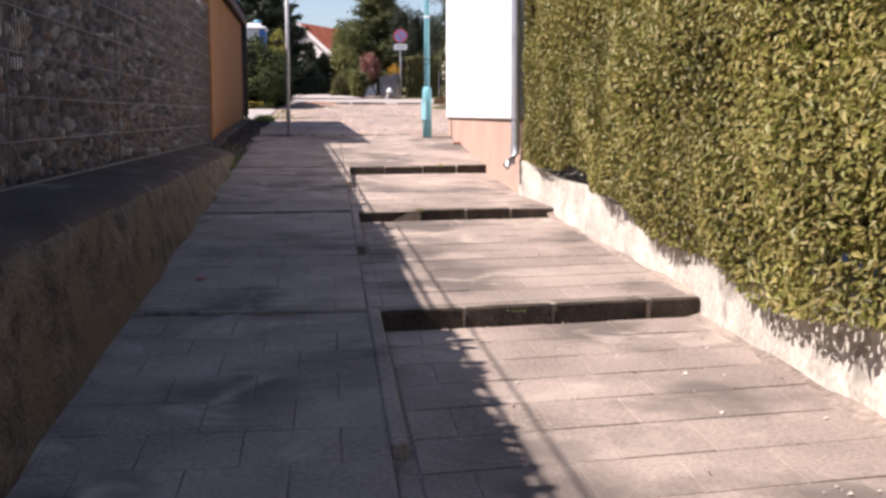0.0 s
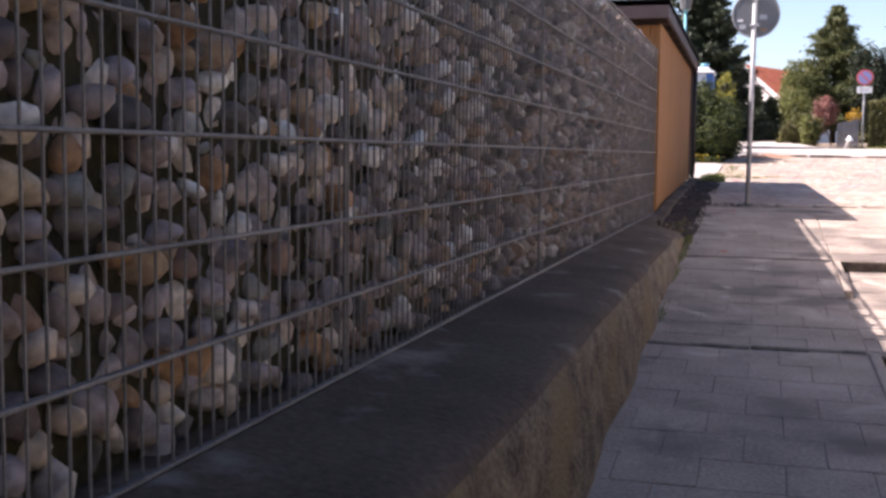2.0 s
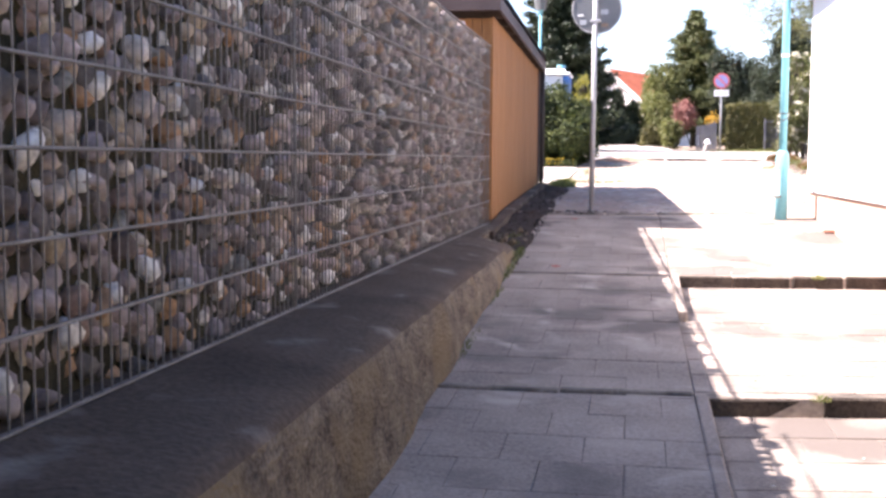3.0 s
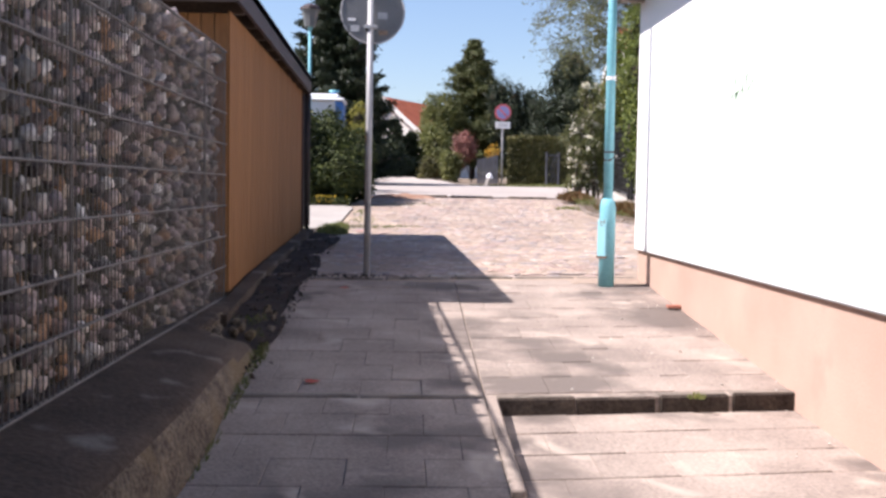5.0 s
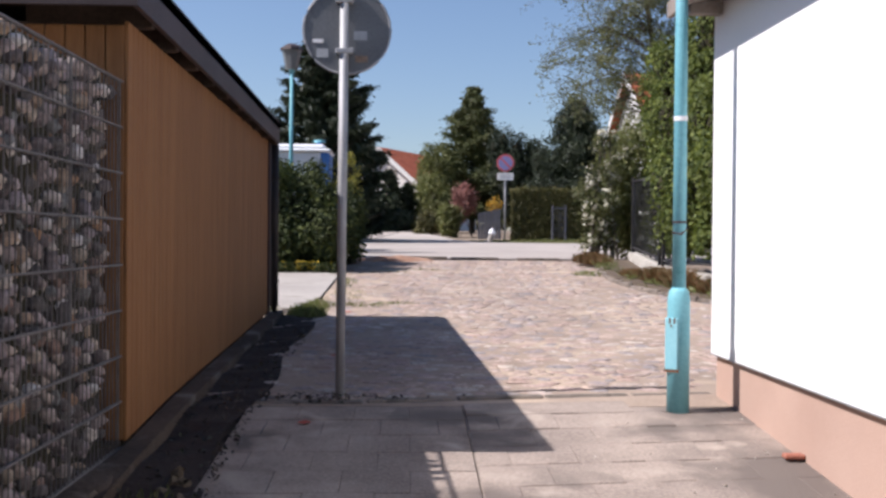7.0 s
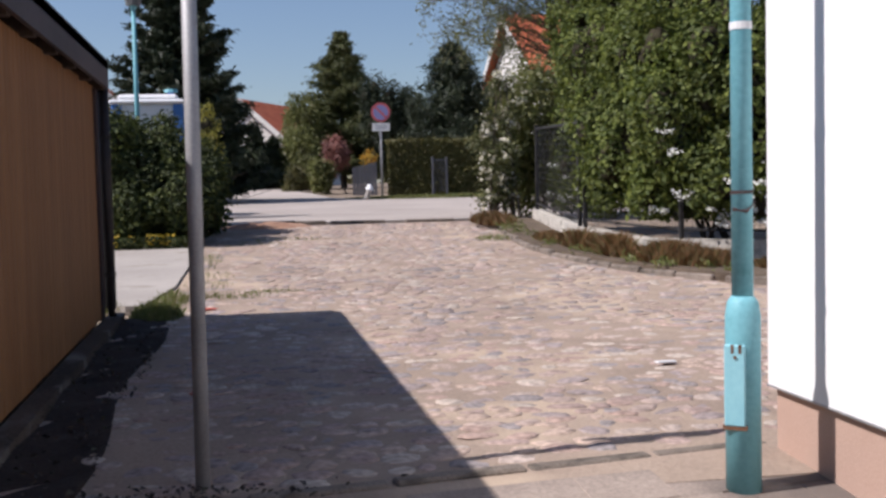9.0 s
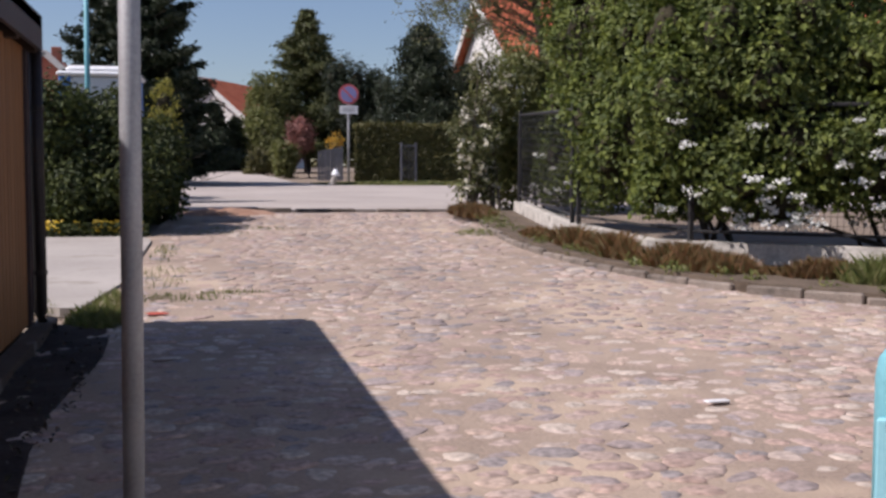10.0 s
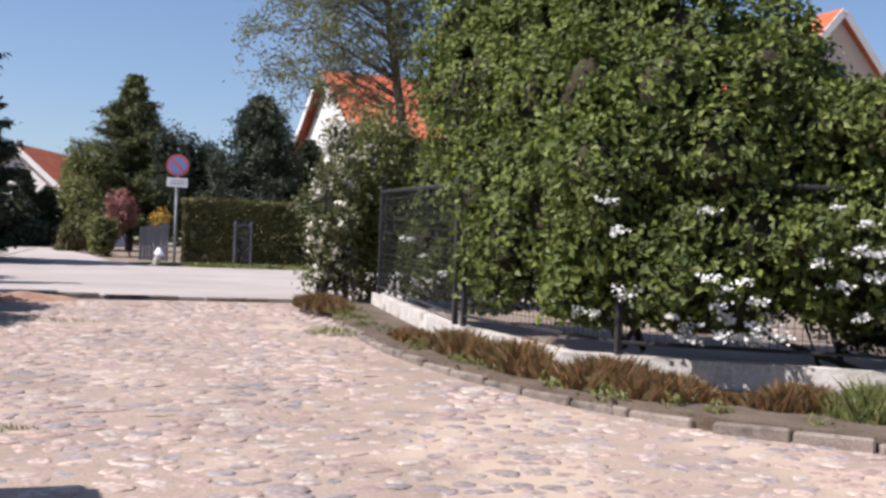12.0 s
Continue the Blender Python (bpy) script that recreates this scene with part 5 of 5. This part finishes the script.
for x in (5.55, 6.0):
    part("gate_post", boxed(x, x + 0.06, 47.72, 47.78, land(47.7), 3.88), GREYWOOD, gate)
part("gate_bar", boxed(5.61, 6.0, 47.73, 47.76, 3.76, 3.80), GREYWOOD, gate)
for i in range(5):
    part("gate_bar", boxed(5.66 + i * 0.07, 5.675 + i * 0.07, 47.74, 47.755, land(47.7) + 0.1, 3.76), GREYWOOD, gate)
gf = thing("wooden_fence", (3.4, 48.2, land(48)), "grey weathered wooden fence", "fence")
for i in range(8):
    part("slat", boxed(3.02 + i * 0.095, 3.105 + i * 0.095, 48.2 - i * 0.05, 48.22 - i * 0.05, land(48) + 0.02, 3.60 + 0.02 * i), GREYWOOD, gf)
part("rail", boxed(3.0, 3.8, 48.24, 48.27, 3.3, 3.38), GREYWOOD, gf)

shrub("red_shrub", (2.85, 52, land(52)), heap((2.72, 52, 4.25), (0.34, 0.4, 0.68), 8, 51, 0.5), 420, 8, 0.08, 0.13, 0.5, REDLEAF, "pinkish-red leaved small tree by the road", seed=51, stems=2, core=False)
shrub("yellow_shrub", (3.85, 51, land(51)), heap((3.85, 51, 4.0), (0.2, 0.3, 0.24), 6, 52, 0.5), 50, 8, 0.06, 0.11, 0.4, ORANGE, "orange-yellow flowering shrub beside the grey fence", seed=52, stems=2, core=False)
shrub("shrub", (2.2, 51.5, land(51.5)), heap((2.2, 51.5, 3.42), (0.35, 0.4, 0.6), 8, 53, 0.5), 450, 8, 0.08, 0.12, 0.5, OLIVE, "yellow-green low conifer by the road", seed=53, stems=1)
shrub("shrub", (1.4, 53.5, land(53.5)), heap((1.3, 53.5, 3.3), (0.5, 0.5, 0.45), 8, 54, 0.5), 400, 8, 0.08, 0.12, 0.5, FARHEDGE, "low green shrub at the bend", seed=54, stems=1)
for i, (x, y, rx, hh) in enumerate(((-2.6, 55.5, 0.9, 2.2), (-1.75, 56.0, 0.8, 2.5), (-1.0, 56.2, 0.8, 2.35), (-0.2, 56.8, 0.85, 2.6), (0.55, 57.5, 0.75, 2.1))):
    ever = conifer((x, y, land(y)), hh, rx, 9000, 60 + i, SPRUCE, "dark evergreen in a row at the bend", low=0.03, size=0.15, power=0.5, boughs=60, ragged=0.3, fluff=1.3)
    tagged(ever, "dark evergreen in a row at the bend", "conifer", "evergreens at the bend")
shrub("shrub", (1.9, 57, land(57)), heap((1.8, 57, 4.25), (0.9, 0.8, 1.2), 9, 66, 0.45), 900, 9, 0.12, 0.14, 0.5, OLIVE, "olive-green bush below the pine", seed=66, stems=2)

conifer((3.55, 60.2, land(60)), 6.65, 2.75, 46000, 71, PINE, "tall olive-green pine with layered boughs", low=0.12, size=0.2, power=0.78, boughs=160, ragged=0.30, fluff=1.0, lift=0.4)
conifer((7.4, 54, land(54)), 5.45, 2.15, 32000, 74, SPRUCE, "broad dark evergreen tree behind the hedge", low=0.1, size=0.17, power=0.55, boughs=130, ragged=0.25, fluff=1.4)
conifer((9.3, 55, land(54)), 4.2, 1.3, 12000, 75, SPRUCE, "smaller dark evergreen tree behind the hedge", low=0.1, size=0.2, power=0.5, boughs=110, ragged=0.3)
md = heap((4.9, 58, 5.5), (1.0, 1.0, 1.9), 9, 77, 0.45) + heap((5.9, 58.5, 5.2), (1.0, 1.0, 1.9), 9, 78, 0.45)
leaf_tree((5.4, 58, land(58)), 4.2, md, 2200, 9, 0.13, 0.16, 0.35, SPRUCE, "dark mixed evergreen trees between taller ones", 77)
ol = heap((1.7, 58.5, 5.2), (0.9, 0.8, 1.6), 12, 79, 0.45)
leaf_tree((1.7, 58.5, land(58)), 3.6, ol, 900, 8, 0.12, 0.15, 0.5, OLIVE, "yellow-green young tree beside the pine", 79, core=False, trunk_r=0.08)

# thin young-leaved tree over the garden
thin = thing("tree", (6.9, 36, land(36)), "tall thin tree with sparse young leaves", "tree")
r = random.Random(8)
tips = []
bm = bmesh.new()
tube(bm, [(6.9, 36, 2.4), (6.7, 36, 5.2), (6.35, 36, 7.2), (6.1, 36, 9.2)], [0.13, 0.10, 0.07, 0.03], 8)
part("trunk", bm, BARK, thin)
for i in range(64):
    f = r.uniform(0.45, 1)
    o = Vector((6.9, 36, 2.4)).lerp(Vector((6.1, 36, 9.2)), f)
    a = r.uniform(0, 6.28)
    d = Vector((math.cos(a) - 0.6, math.sin(a) * 0.6, r.uniform(0.1, 0.6)))
    e = o + d * r.uniform(0.9, 2.1)
    mid = o.lerp(e, 0.55) + Vector((0, 0, 0.2))
    e.z -= 0.45
    limb = part("limb", tubed([o, mid, e], [0.02, 0.011, 0.004], 5), BARK, thin)
    for j in range(10):
        b0 = (o.lerp(mid, r.uniform(0.4, 1)) if j < 3 else mid.lerp(e, r.uniform(0, 1)))
        t_ = b0 + Vector((r.gauss(0, 0.45), r.gauss(0, 0.45), r.uniform(-0.5, 0.25)))
        tips.append((b0, t_))
bm = bmesh.new()
for b0, t_ in tips:
    tube(bm, [b0, t_], [0.006, 0.003], 3, caps=False)
part("twig_mass", bm, BARK, thin)
rr = np.random.default_rng(9)
P = np.vstack([np.array(b0) + (np.array(t_) - np.array(b0)) * s + rr.normal(size=3) * 0.08 for b0, t_ in tips for s in rr.uniform(0.1, 1.05, 30)])
part("crown", leaf_mesh("crown", P, rr.normal(size=P.shape), 0.065, 0.55, 9), WILLOW, thin, "sparse yellow-green young leaves")

# ---- houses ----
def house(at, rz, w, l, wall_h, roof_h, wall_mat, label, windows=(), over=0.35):
    """A gabled house; the gable faces its own -y. windows: (x, z, w, h) on that gable."""
    m = pose(*at, 0, 0, rz)
    h = thing("house", at, label, "house")
    def put(bm):
        bmesh.ops.transform(bm, matrix=m, verts=bm.verts)
        return bm
    bm = bmesh.new()
    prof_ = [(-w / 2, -0.3), (w / 2, -0.3), (w / 2, wall_h), (0, wall_h + roof_h - 0.1), (-w / 2, wall_h)]
    a = [bm.verts.new((x, 0, z)) for x, z in prof_]
    b = [bm.verts.new((x, l, z)) for x, z in prof_]
    bm.faces.new(a)
    bm.faces.new(b[::-1])
    for i in range(5):
        bm.faces.new((a[i], b[i], b[(i + 1) % 5], a[(i + 1) % 5]))
    bmesh.ops.recalc_face_normals(bm, faces=bm.faces)
    wall_ob = part("wall", put(bm), wall_mat, h)
    slope = math.atan2(roof_h, w / 2)
    for s in (-1, 1):
        ln = (w / 2) / math.cos(slope) + over
        turn_ = Matrix.Translation((0, 0, wall_h + roof_h)) @ Matrix.Rotation(slope if s > 0 else math.pi - slope, 4, "Y") @ Matrix.Translation((0, 0, -0.12 if s < 0 else 0))
        rf = part("roof", put(boxed(0, ln, -over + 0.01, l + over - 0.01, 0.0, 0.05, m=turn_)), ROOFRED, h, "orange-red tiled roof slope")
        rows_ = 9
        for k in range(rows_):
            part("roof_course", put(boxed(ln * k / rows_, ln * (k + 1) / rows_ + 0.03, -over, l + over, 0.03 if s > 0 else -0.04, 0.09 if s > 0 else 0.02, m=turn_ @ Matrix.Translation((0, 0, 0)) @ Matrix.Rotation(0.02 * s, 4, "Y"))), ROOFRED, rf)
        bm = bmesh.new()
        box(bm, 0, ln, -over - 0.04, -over, -0.16, 0.10, m=Matrix.Translation((0, 0, wall_h + roof_h)) @ Matrix.Rotation(slope if s > 0 else math.pi - slope, 4, "Y"))
        part("bargeboard", put(bm), HOUSEWHITE, rf, "white bargeboard")
    for x, z, ww, hh in windows:
        win = part("window", put(boxed(x - ww / 2, x + ww / 2, -0.04, 0.02, z - hh / 2, z + hh / 2)), DARKWOOD, h)
        for sx in (-1, 1):
            part("pane", put(boxed(x + sx * ww / 4 - ww / 4 + 0.05, x + sx * ww / 4 + ww / 4 - 0.05, -0.055, -0.035, z - hh / 2 + 0.06, z + hh / 2 - 0.06)), GLASS, win)
        part("sill", put(boxed(x - ww / 2 - 0.08, x + ww / 2 + 0.08, -0.12, 0.0, z - hh / 2 - 0.07, z - hh / 2)), HOUSEWHITE, win)
    return h


house((26.75, 48.5, land(48) + 0.1), 4, 7.5, 11, 5.6, 3.9, HOUSEBEIGE, "beige gabled house with an orange-red tiled roof", ((-0.1, 7.2, 1.0, 1.0), (-1.8, 3.6, 1.2, 1.2), (1.8, 3.6, 1.2, 1.2)))
house((9.7, 54.2, land(54)), -90, 8.4, 11, 4.1, 2.4, HOUSEWHITE, "white house with an orange-red tiled roof behind the trees", ((-1.6, 3.2, 1.1, 1.2),))
house((-1.0, 75, land(75)), -25, 5.2, 9, 2.6, 2.2, HOUSEWHITE, "distant white house with a red tiled roof", ((-0.9, 1.9, 0.8, 0.9), (0.9, 1.9, 0.8, 0.9)))
red_house = house((-7.28, 63, land(63)), 0, 5.2, 8, 2.55, 2.4, REDRENDER, "distant red-rendered house with a small chimney", ((-0.75, 3.4, 0.6, 0.6),), over=0.12)
part("chimney", boxed(-7.12, -6.72, 63.6, 64.0, land(63) + 4.5, land(63) + 5.25, bevel=0.02), BRICK, red_house, "small dark brick chimney")

# distant belt of trees closing the view
r = np.random.default_rng(120)
belt = []
for i in range(90):
    a = radians(r.uniform(-60, 240))
    d = r.uniform(95, 130)
    if 78 < math.degrees(a) < 98 and d < 120:
        d = 125
    belt.append(((d * math.cos(a), 20 + d * math.sin(a), 3.7 + 1.5), (5.5, 5.5, r.uniform(2.5, 4.5))))
P, D = blob_leaves(belt, 9000, 6, 0.5, 121)
tagged(part("far_woods", leaf_mesh("far_woods", P, D, 1.1, 0.6, 122), FARHEDGE), "distant belt of green trees", "woods", kind="stuff")

# ---- paving pieces ----
def chamfered(sx, sy, t, c, skew=0.0):
    """A slab with chamfered top edges, its top centre at the origin."""
    v = []
    for z, i in ((0, c), (-c, 0), (-t, 0)):
        for x, y in ((-sx / 2 + i, -sy / 2 + i), (sx / 2 - i, -sy / 2 + i), (sx / 2 - i, sy / 2 - i), (-sx / 2 + i, sy / 2 - i)):
            v.append((x, y + skew * x, z))
    f = [(0, 1, 2, 3)]
    for a, b in ((0, 4), (4, 8)):
        for i in range(4):
            f.append((b + i, b + (i + 1) % 4, a + (i + 1) % 4, a + i))
    me = mesh_of("slab", v, f)
    me.materials.append(SLAB)
    return me


rp = random.Random(7)
EDGE_LEN = (2.1, 1.9, 1.5)
SZ = 0.34
slab_a = chamfered(SZ - 0.004, 0.357, 0.045, 0.0025)
slab_half = chamfered(SZ / 2 - 0.004, 0.357, 0.045, 0.0025)
slab_b = chamfered(0.357, 0.357, 0.045, 0.0025, SKEW)
slab_bh = chamfered(0.177, 0.357, 0.045, 0.0025, SKEW)
slab_fill = chamfered(0.076, 0.357, 0.045, 0.0025, SKEW)



def lay(me, x, y, zf, parent, e=0.22):
    s = math.atan2(zf(y + 0.1) - zf(y - 0.1), 0.2)
    piece("slab", me, Matrix.Translation((x, y, zf(y) + rp.uniform(-0.002, 0.003))) @ Euler((s + radians(rp.uniform(-e, e)), radians(rp.uniform(-e, e)), radians(rp.uniform(-0.7, 0.7)))).to_matrix().to_4x4(), parent)


y, row = -1.0, 0
while y < 17.25:
    if row % 2 == 0:
        for i in range(4):
            lay(slab_a, -0.52 + SZ * (i + 0.5), y, land, ramp_bed)
    else:
        lay(slab_half, -0.52 + SZ * 0.25, y, land, ramp_bed)
        for i in range(3):
            lay(slab_a, -0.52 + SZ * (i + 1), y, land, ramp_bed)
        lay(slab_half, -0.52 + SZ * 3.75, y, land, ramp_bed)
    y += 0.36
    row += 1
for k in range(4):
    lo = STEP_Y[k] + 0.10 if k else -1.0
    hi = STEP_Y[k + 1] - 0.01 if k < 3 else PAVE_END - 0.05
    n = int((hi - lo) / 0.36)
    d = (hi - lo) / n

    def zf(y, lo=lo, hi=hi):
        return tread(min(max(y, lo), hi))

    for j in range(n):
        y = lo + d * (j + 0.5)
        x0 = 0.93 if k < 3 else 0.85
        xs = [(x0 + 0.36 * (i + 0.5), slab_b) for i in range(5)] if j % 2 == 0 else [(x0 + 0.09, slab_bh)] + [(x0 + 0.18 + 0.36 * (i + 0.5), slab_b) for i in range(4)] + [(x0 + 0.18 * 9 + 0.09, slab_bh)]
        if k < 3 and y < STEP_Y[k + 1] - EDGE_LEN[k]:
            xs.append((0.887, slab_fill))
        for x, me in xs:
            m_y = y + SKEW * (x - 0.86)
            s = math.atan2(zf(y + 0.1) - zf(y - 0.1), 0.2)
            piece("slab", me, Matrix.Translation((x, m_y, zf(y) + rp.uniform(-0.001, 0.003))) @ Euler((s + radians(rp.uniform(-0.15, 0.15)), radians(rp.uniform(-0.15, 0.15)), 0)).to_matrix().to_4x4(), step_beds[k])
    if k:
        y0, zt = STEP_Y[k], land(STEP_Y[k])
        x = 0.90
        while x < TREAD_R:
            ln = min(rp.uniform(0.42, 0.62), TREAD_R + 0.05 - x)
            if TREAD_R - (x + ln) < 0.15:
                ln = TREAD_R + 0.05 - x
            bm = bmesh.new()
            jz = rp.uniform(-0.008, 0.006)
            box(bm, 0.004, ln - 0.004, -0.008, 0.105, -0.30, 0.004 + jz, bevel=0.012)
            for v in bm.verts:
                v.co += Vector((noise.noise(v.co * 9 + Vector((x, k, 0))), noise.noise(v.co * 9 + Vector((k, x, 5))), noise.noise(v.co * 8 + Vector((x, 9, k))))) * 0.013
            bmesh.ops.transform(bm, matrix=Matrix.Translation((x, y0 + SKEW * (x - 0.86), zt)) @ Matrix.Rotation(math.atan(SKEW) + radians(rp.uniform(-1, 1)), 4, "Z"), verts=bm.verts)
            bm.normal_update()
            # faces turned downhill get the painted shade of RISER, the rest stay KERB
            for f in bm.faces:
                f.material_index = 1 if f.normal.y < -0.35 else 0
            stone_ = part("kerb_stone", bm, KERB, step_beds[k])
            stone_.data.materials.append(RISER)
            x += ln
# flush cross stones where the ramp meets each step
for k in range(1, 4):
    for i in range(2):
        x0 = -0.51 + i * 0.675
        bm = boxed(0.004, 0.67, -0.03, 0.03, -0.2, 0.010, bevel=0.008)
        bmesh.ops.transform(bm, matrix=Matrix.Translation((x0, STEP_Y[k] + 0.02, land(STEP_Y[k]) + rp.uniform(0.0, 0.006))) @ Matrix.Rotation(radians(rp.uniform(-1, 2)), 4, "Z"), verts=bm.verts)
        part("cross_stone", bm, KERB, ramp_bed)
# edging stones of the ramp, below each step only
for k, half in ((0, 0), (0, 1), (1, 0), (1, 1), (2, 0), (2, 1)):
    ln = EDGE_LEN[k] / 2
    y = STEP_Y[k + 1] + 0.02 - EDGE_LEN[k] + ln * half
    s = math.atan2(land(y + ln) - land(y), ln)
    bm = boxed(-0.032, 0.032, 0.005, ln - 0.005, -0.22, 0.012, bevel=0.008)
    bmesh.ops.transform(bm, matrix=Matrix.Translation((0.872, y, land(y) + rp.uniform(-0.004, 0.004))) @ Euler((s, 0, radians(rp.uniform(-0.3, 0.3)))).to_matrix().to_4x4(), verts=bm.verts)
    part("edging_stone", bm, SLAB, ramp_bed)
# kerb at the head of the paving and round the planting bed
head_kerb = tagged(part("kerb", boxed(-0.5, 0.2, 17.30, 17.40, land(17.3) - 0.2, land(17.3) + 0.01, bevel=0.01), KERB), "worn concrete kerb between slabs and cobbles", "kerb", kind="structure")
for i in range(4):
    x = 0.22 + i * 0.6
    bm = boxed(0.004, 0.59, -0.04, 0.05, -0.2, 0.014, bevel=0.012)
    bmesh.ops.transform(bm, matrix=Matrix.Translation((x, 17.36 + 0.16 * (x - 0.2), land(17.4) + rp.uniform(-0.004, 0.008))) @ Matrix.Rotation(math.atan(0.16), 4, "Z"), verts=bm.verts)
    part("kerb_stone", bm, KERB, head_kerb)
bed_kerb = tagged(part("kerb", boxed(4.2, 4.3, 31.5, 31.8, land(31.5) - 0.2, land(31.5) + 0.08, bevel=0.01), KERB), "grey kerb stones round the planting bed", "kerb", kind="structure")
d, total = 0.0, sum((Vector(a) - Vector(b)).length for a, b in zip(KERB_LINE, KERB_LINE[1:]))
while d < total - 0.5:
    a, b = along(KERB_LINE, d), along(KERB_LINE, d + 0.5)
    bm = boxed(0.004, (b - a).length - 0.01, -0.05, 0.06, -0.2, 0.075, bevel=0.015)
    bmesh.ops.transform(bm, matrix=Matrix.Translation((a.x, a.y, land(a.y) + rp.uniform(-0.015, 0.01))) @ Matrix.Rotation(math.atan2(b.y - a.y, b.x - a.x), 4, "Z"), verts=bm.verts)
    part("kerb_stone", bm, KERB, bed_kerb)
    d += 0.5 if rp.random() > 0.12 else 0.62

# broken kerb pieces and sprayed marks
for x, y, l_, rz in ((1.9, 32.6, 1.0, 4), (0.9, 32.9, 0.9, -3), (3.2, 32.5, 0.9, 2)):
    bm = boxed(-l_ / 2, l_ / 2, -0.06, 0.06, -0.08, 0.05, bevel=0.015)
    bmesh.ops.transform(bm, matrix=pose(x, y, land(y), 0, 0, rz), verts=bm.verts)
    tagged(part("kerb_piece", bm, KERB), "broken kerb stone along the road edge", "kerb stone", "broken kerb stones")
for x, y, w, h, mt in ((-0.22, 22.62, 0.22, 0.07, ORANGESPRAY), (-0.12, 13.49, 0.10, 0.05, ORANGESPRAY), (-0.12, 16.72, 0.08, 0.05, ORANGESPRAY), (-0.10, 19.3, 0.10, 0.05, ORANGESPRAY), (-0.14, 6.68, 0.08, 0.04, ORANGESPRAY)):
    bm = bmesh.new()
    n = 14
    vs_ = [bm.verts.new((x + w / 2 * math.cos(2 * math.pi * i / n) * rp.uniform(0.6, 1.1), y + h * math.sin(2 * math.pi * i / n) * rp.uniform(0.6, 1.1), 0)) for i in range(n)]
    for v in vs_:
        v.co.z = land(v.co.y) + 0.012
    bm.faces.new(vs_)
    tagged(part("paint_mark", bm, mt), "orange-red sprayed survey mark on the paving", "paint mark", "survey marks")

# cobbles
rc = random.Random(12)


def cobble_shape(seed):
    """A low rounded fieldstone head, top near the origin plane, about one metre across."""
    r = random.Random(seed)
    n = 8
    ring = [r.uniform(0.72, 1.12) for _ in range(n)]
    v = [(0.02, 0.0, 0.13 + r.uniform(-0.03, 0.03))]
    for q, z in ((0.30, 0.11), (0.46, 0.02), (0.49, -0.15)):
        for i in range(n):
            a = 2 * math.pi * i / n
            v.append((math.cos(a) * q * ring[i], math.sin(a) * q * ring[i], z + r.uniform(-0.025, 0.025)))
    f = [(0, 1 + i, 1 + (i + 1) % n) for i in range(n)]
    for k in range(2):
        for i in range(n):
            a, b = 1 + k * n, 1 + (k + 1) * n
            f += [(a + i, b + i, b + (i + 1) % n), (a + i, b + (i + 1) % n, a + (i + 1) % n)]
    return v, f


SHAPES = [cobble_shape(s) for s in range(12)]
COB_ME = []
for v, f in SHAPES:
    me = mesh_of("cobble", v, f)
    me.materials.append(COBBLE_PIECE)
    me.polygons.foreach_set("use_smooth", [True] * len(me.polygons))
    COB_ME.append(me)
vs, fs, base, singles = [], [], 0, 0
y = 17.55
while y < 32.25:
    h = rc.uniform(0.105, 0.15)
    x = lane_left(y) + 0.1 + rc.uniform(0, 0.1)
    xe = min(lane_right(y) - 0.1, 8.5)
    while x < xe:
        w = rc.uniform(0.10, 0.25)
        xx, yy = x + w / 2, y + rc.uniform(-0.045, 0.045)
        x += w
        if yy < 17.5 + 0.16 * (xx - 0.2) and xx > -0.5:
            continue
        if rc.random() < 0.02 + 0.26 * (noise.noise(Vector((xx * 0.8, yy * 0.8, 3))) > 0.22) + 0.4 * (xx < 0.3 and 22.4 < yy):
            continue
        m = Matrix.Translation((xx, yy, land(yy) - 0.0042 + rc.uniform(-0.005, 0.003) + 0.005 * noise.noise(Vector((xx * 0.9, yy * 0.9, 8))))) @ Euler((radians(rc.uniform(-4, 6)), radians(rc.uniform(-4, 4)), rc.uniform(-0.6, 0.6))).to_matrix().to_4x4() @ Matrix.Diagonal((w * 1.16, h * rc.uniform(1.05, 1.4), 0.04, 1))
        k = rc.randrange(12)
        if 19.0 < yy < 21.2 and 0.2 < xx < 3.4 and singles < 300:
            singles += 1
            piece("cobble", COB_ME[k], m, lane)
        else:
            a = np.array(m)
            co = np.array(SHAPES[k][0])
            vs.append(co @ a[:3, :3].T + a[:3, 3])
            fs.append(np.array(SHAPES[k][1]) + base)
            base += len(co)
    y += h
tagged(part("cobbles", mesh_of("cobbles", np.vstack(vs), np.vstack(fs)), COBBLE, lane, smooth=True), kind="stuff")
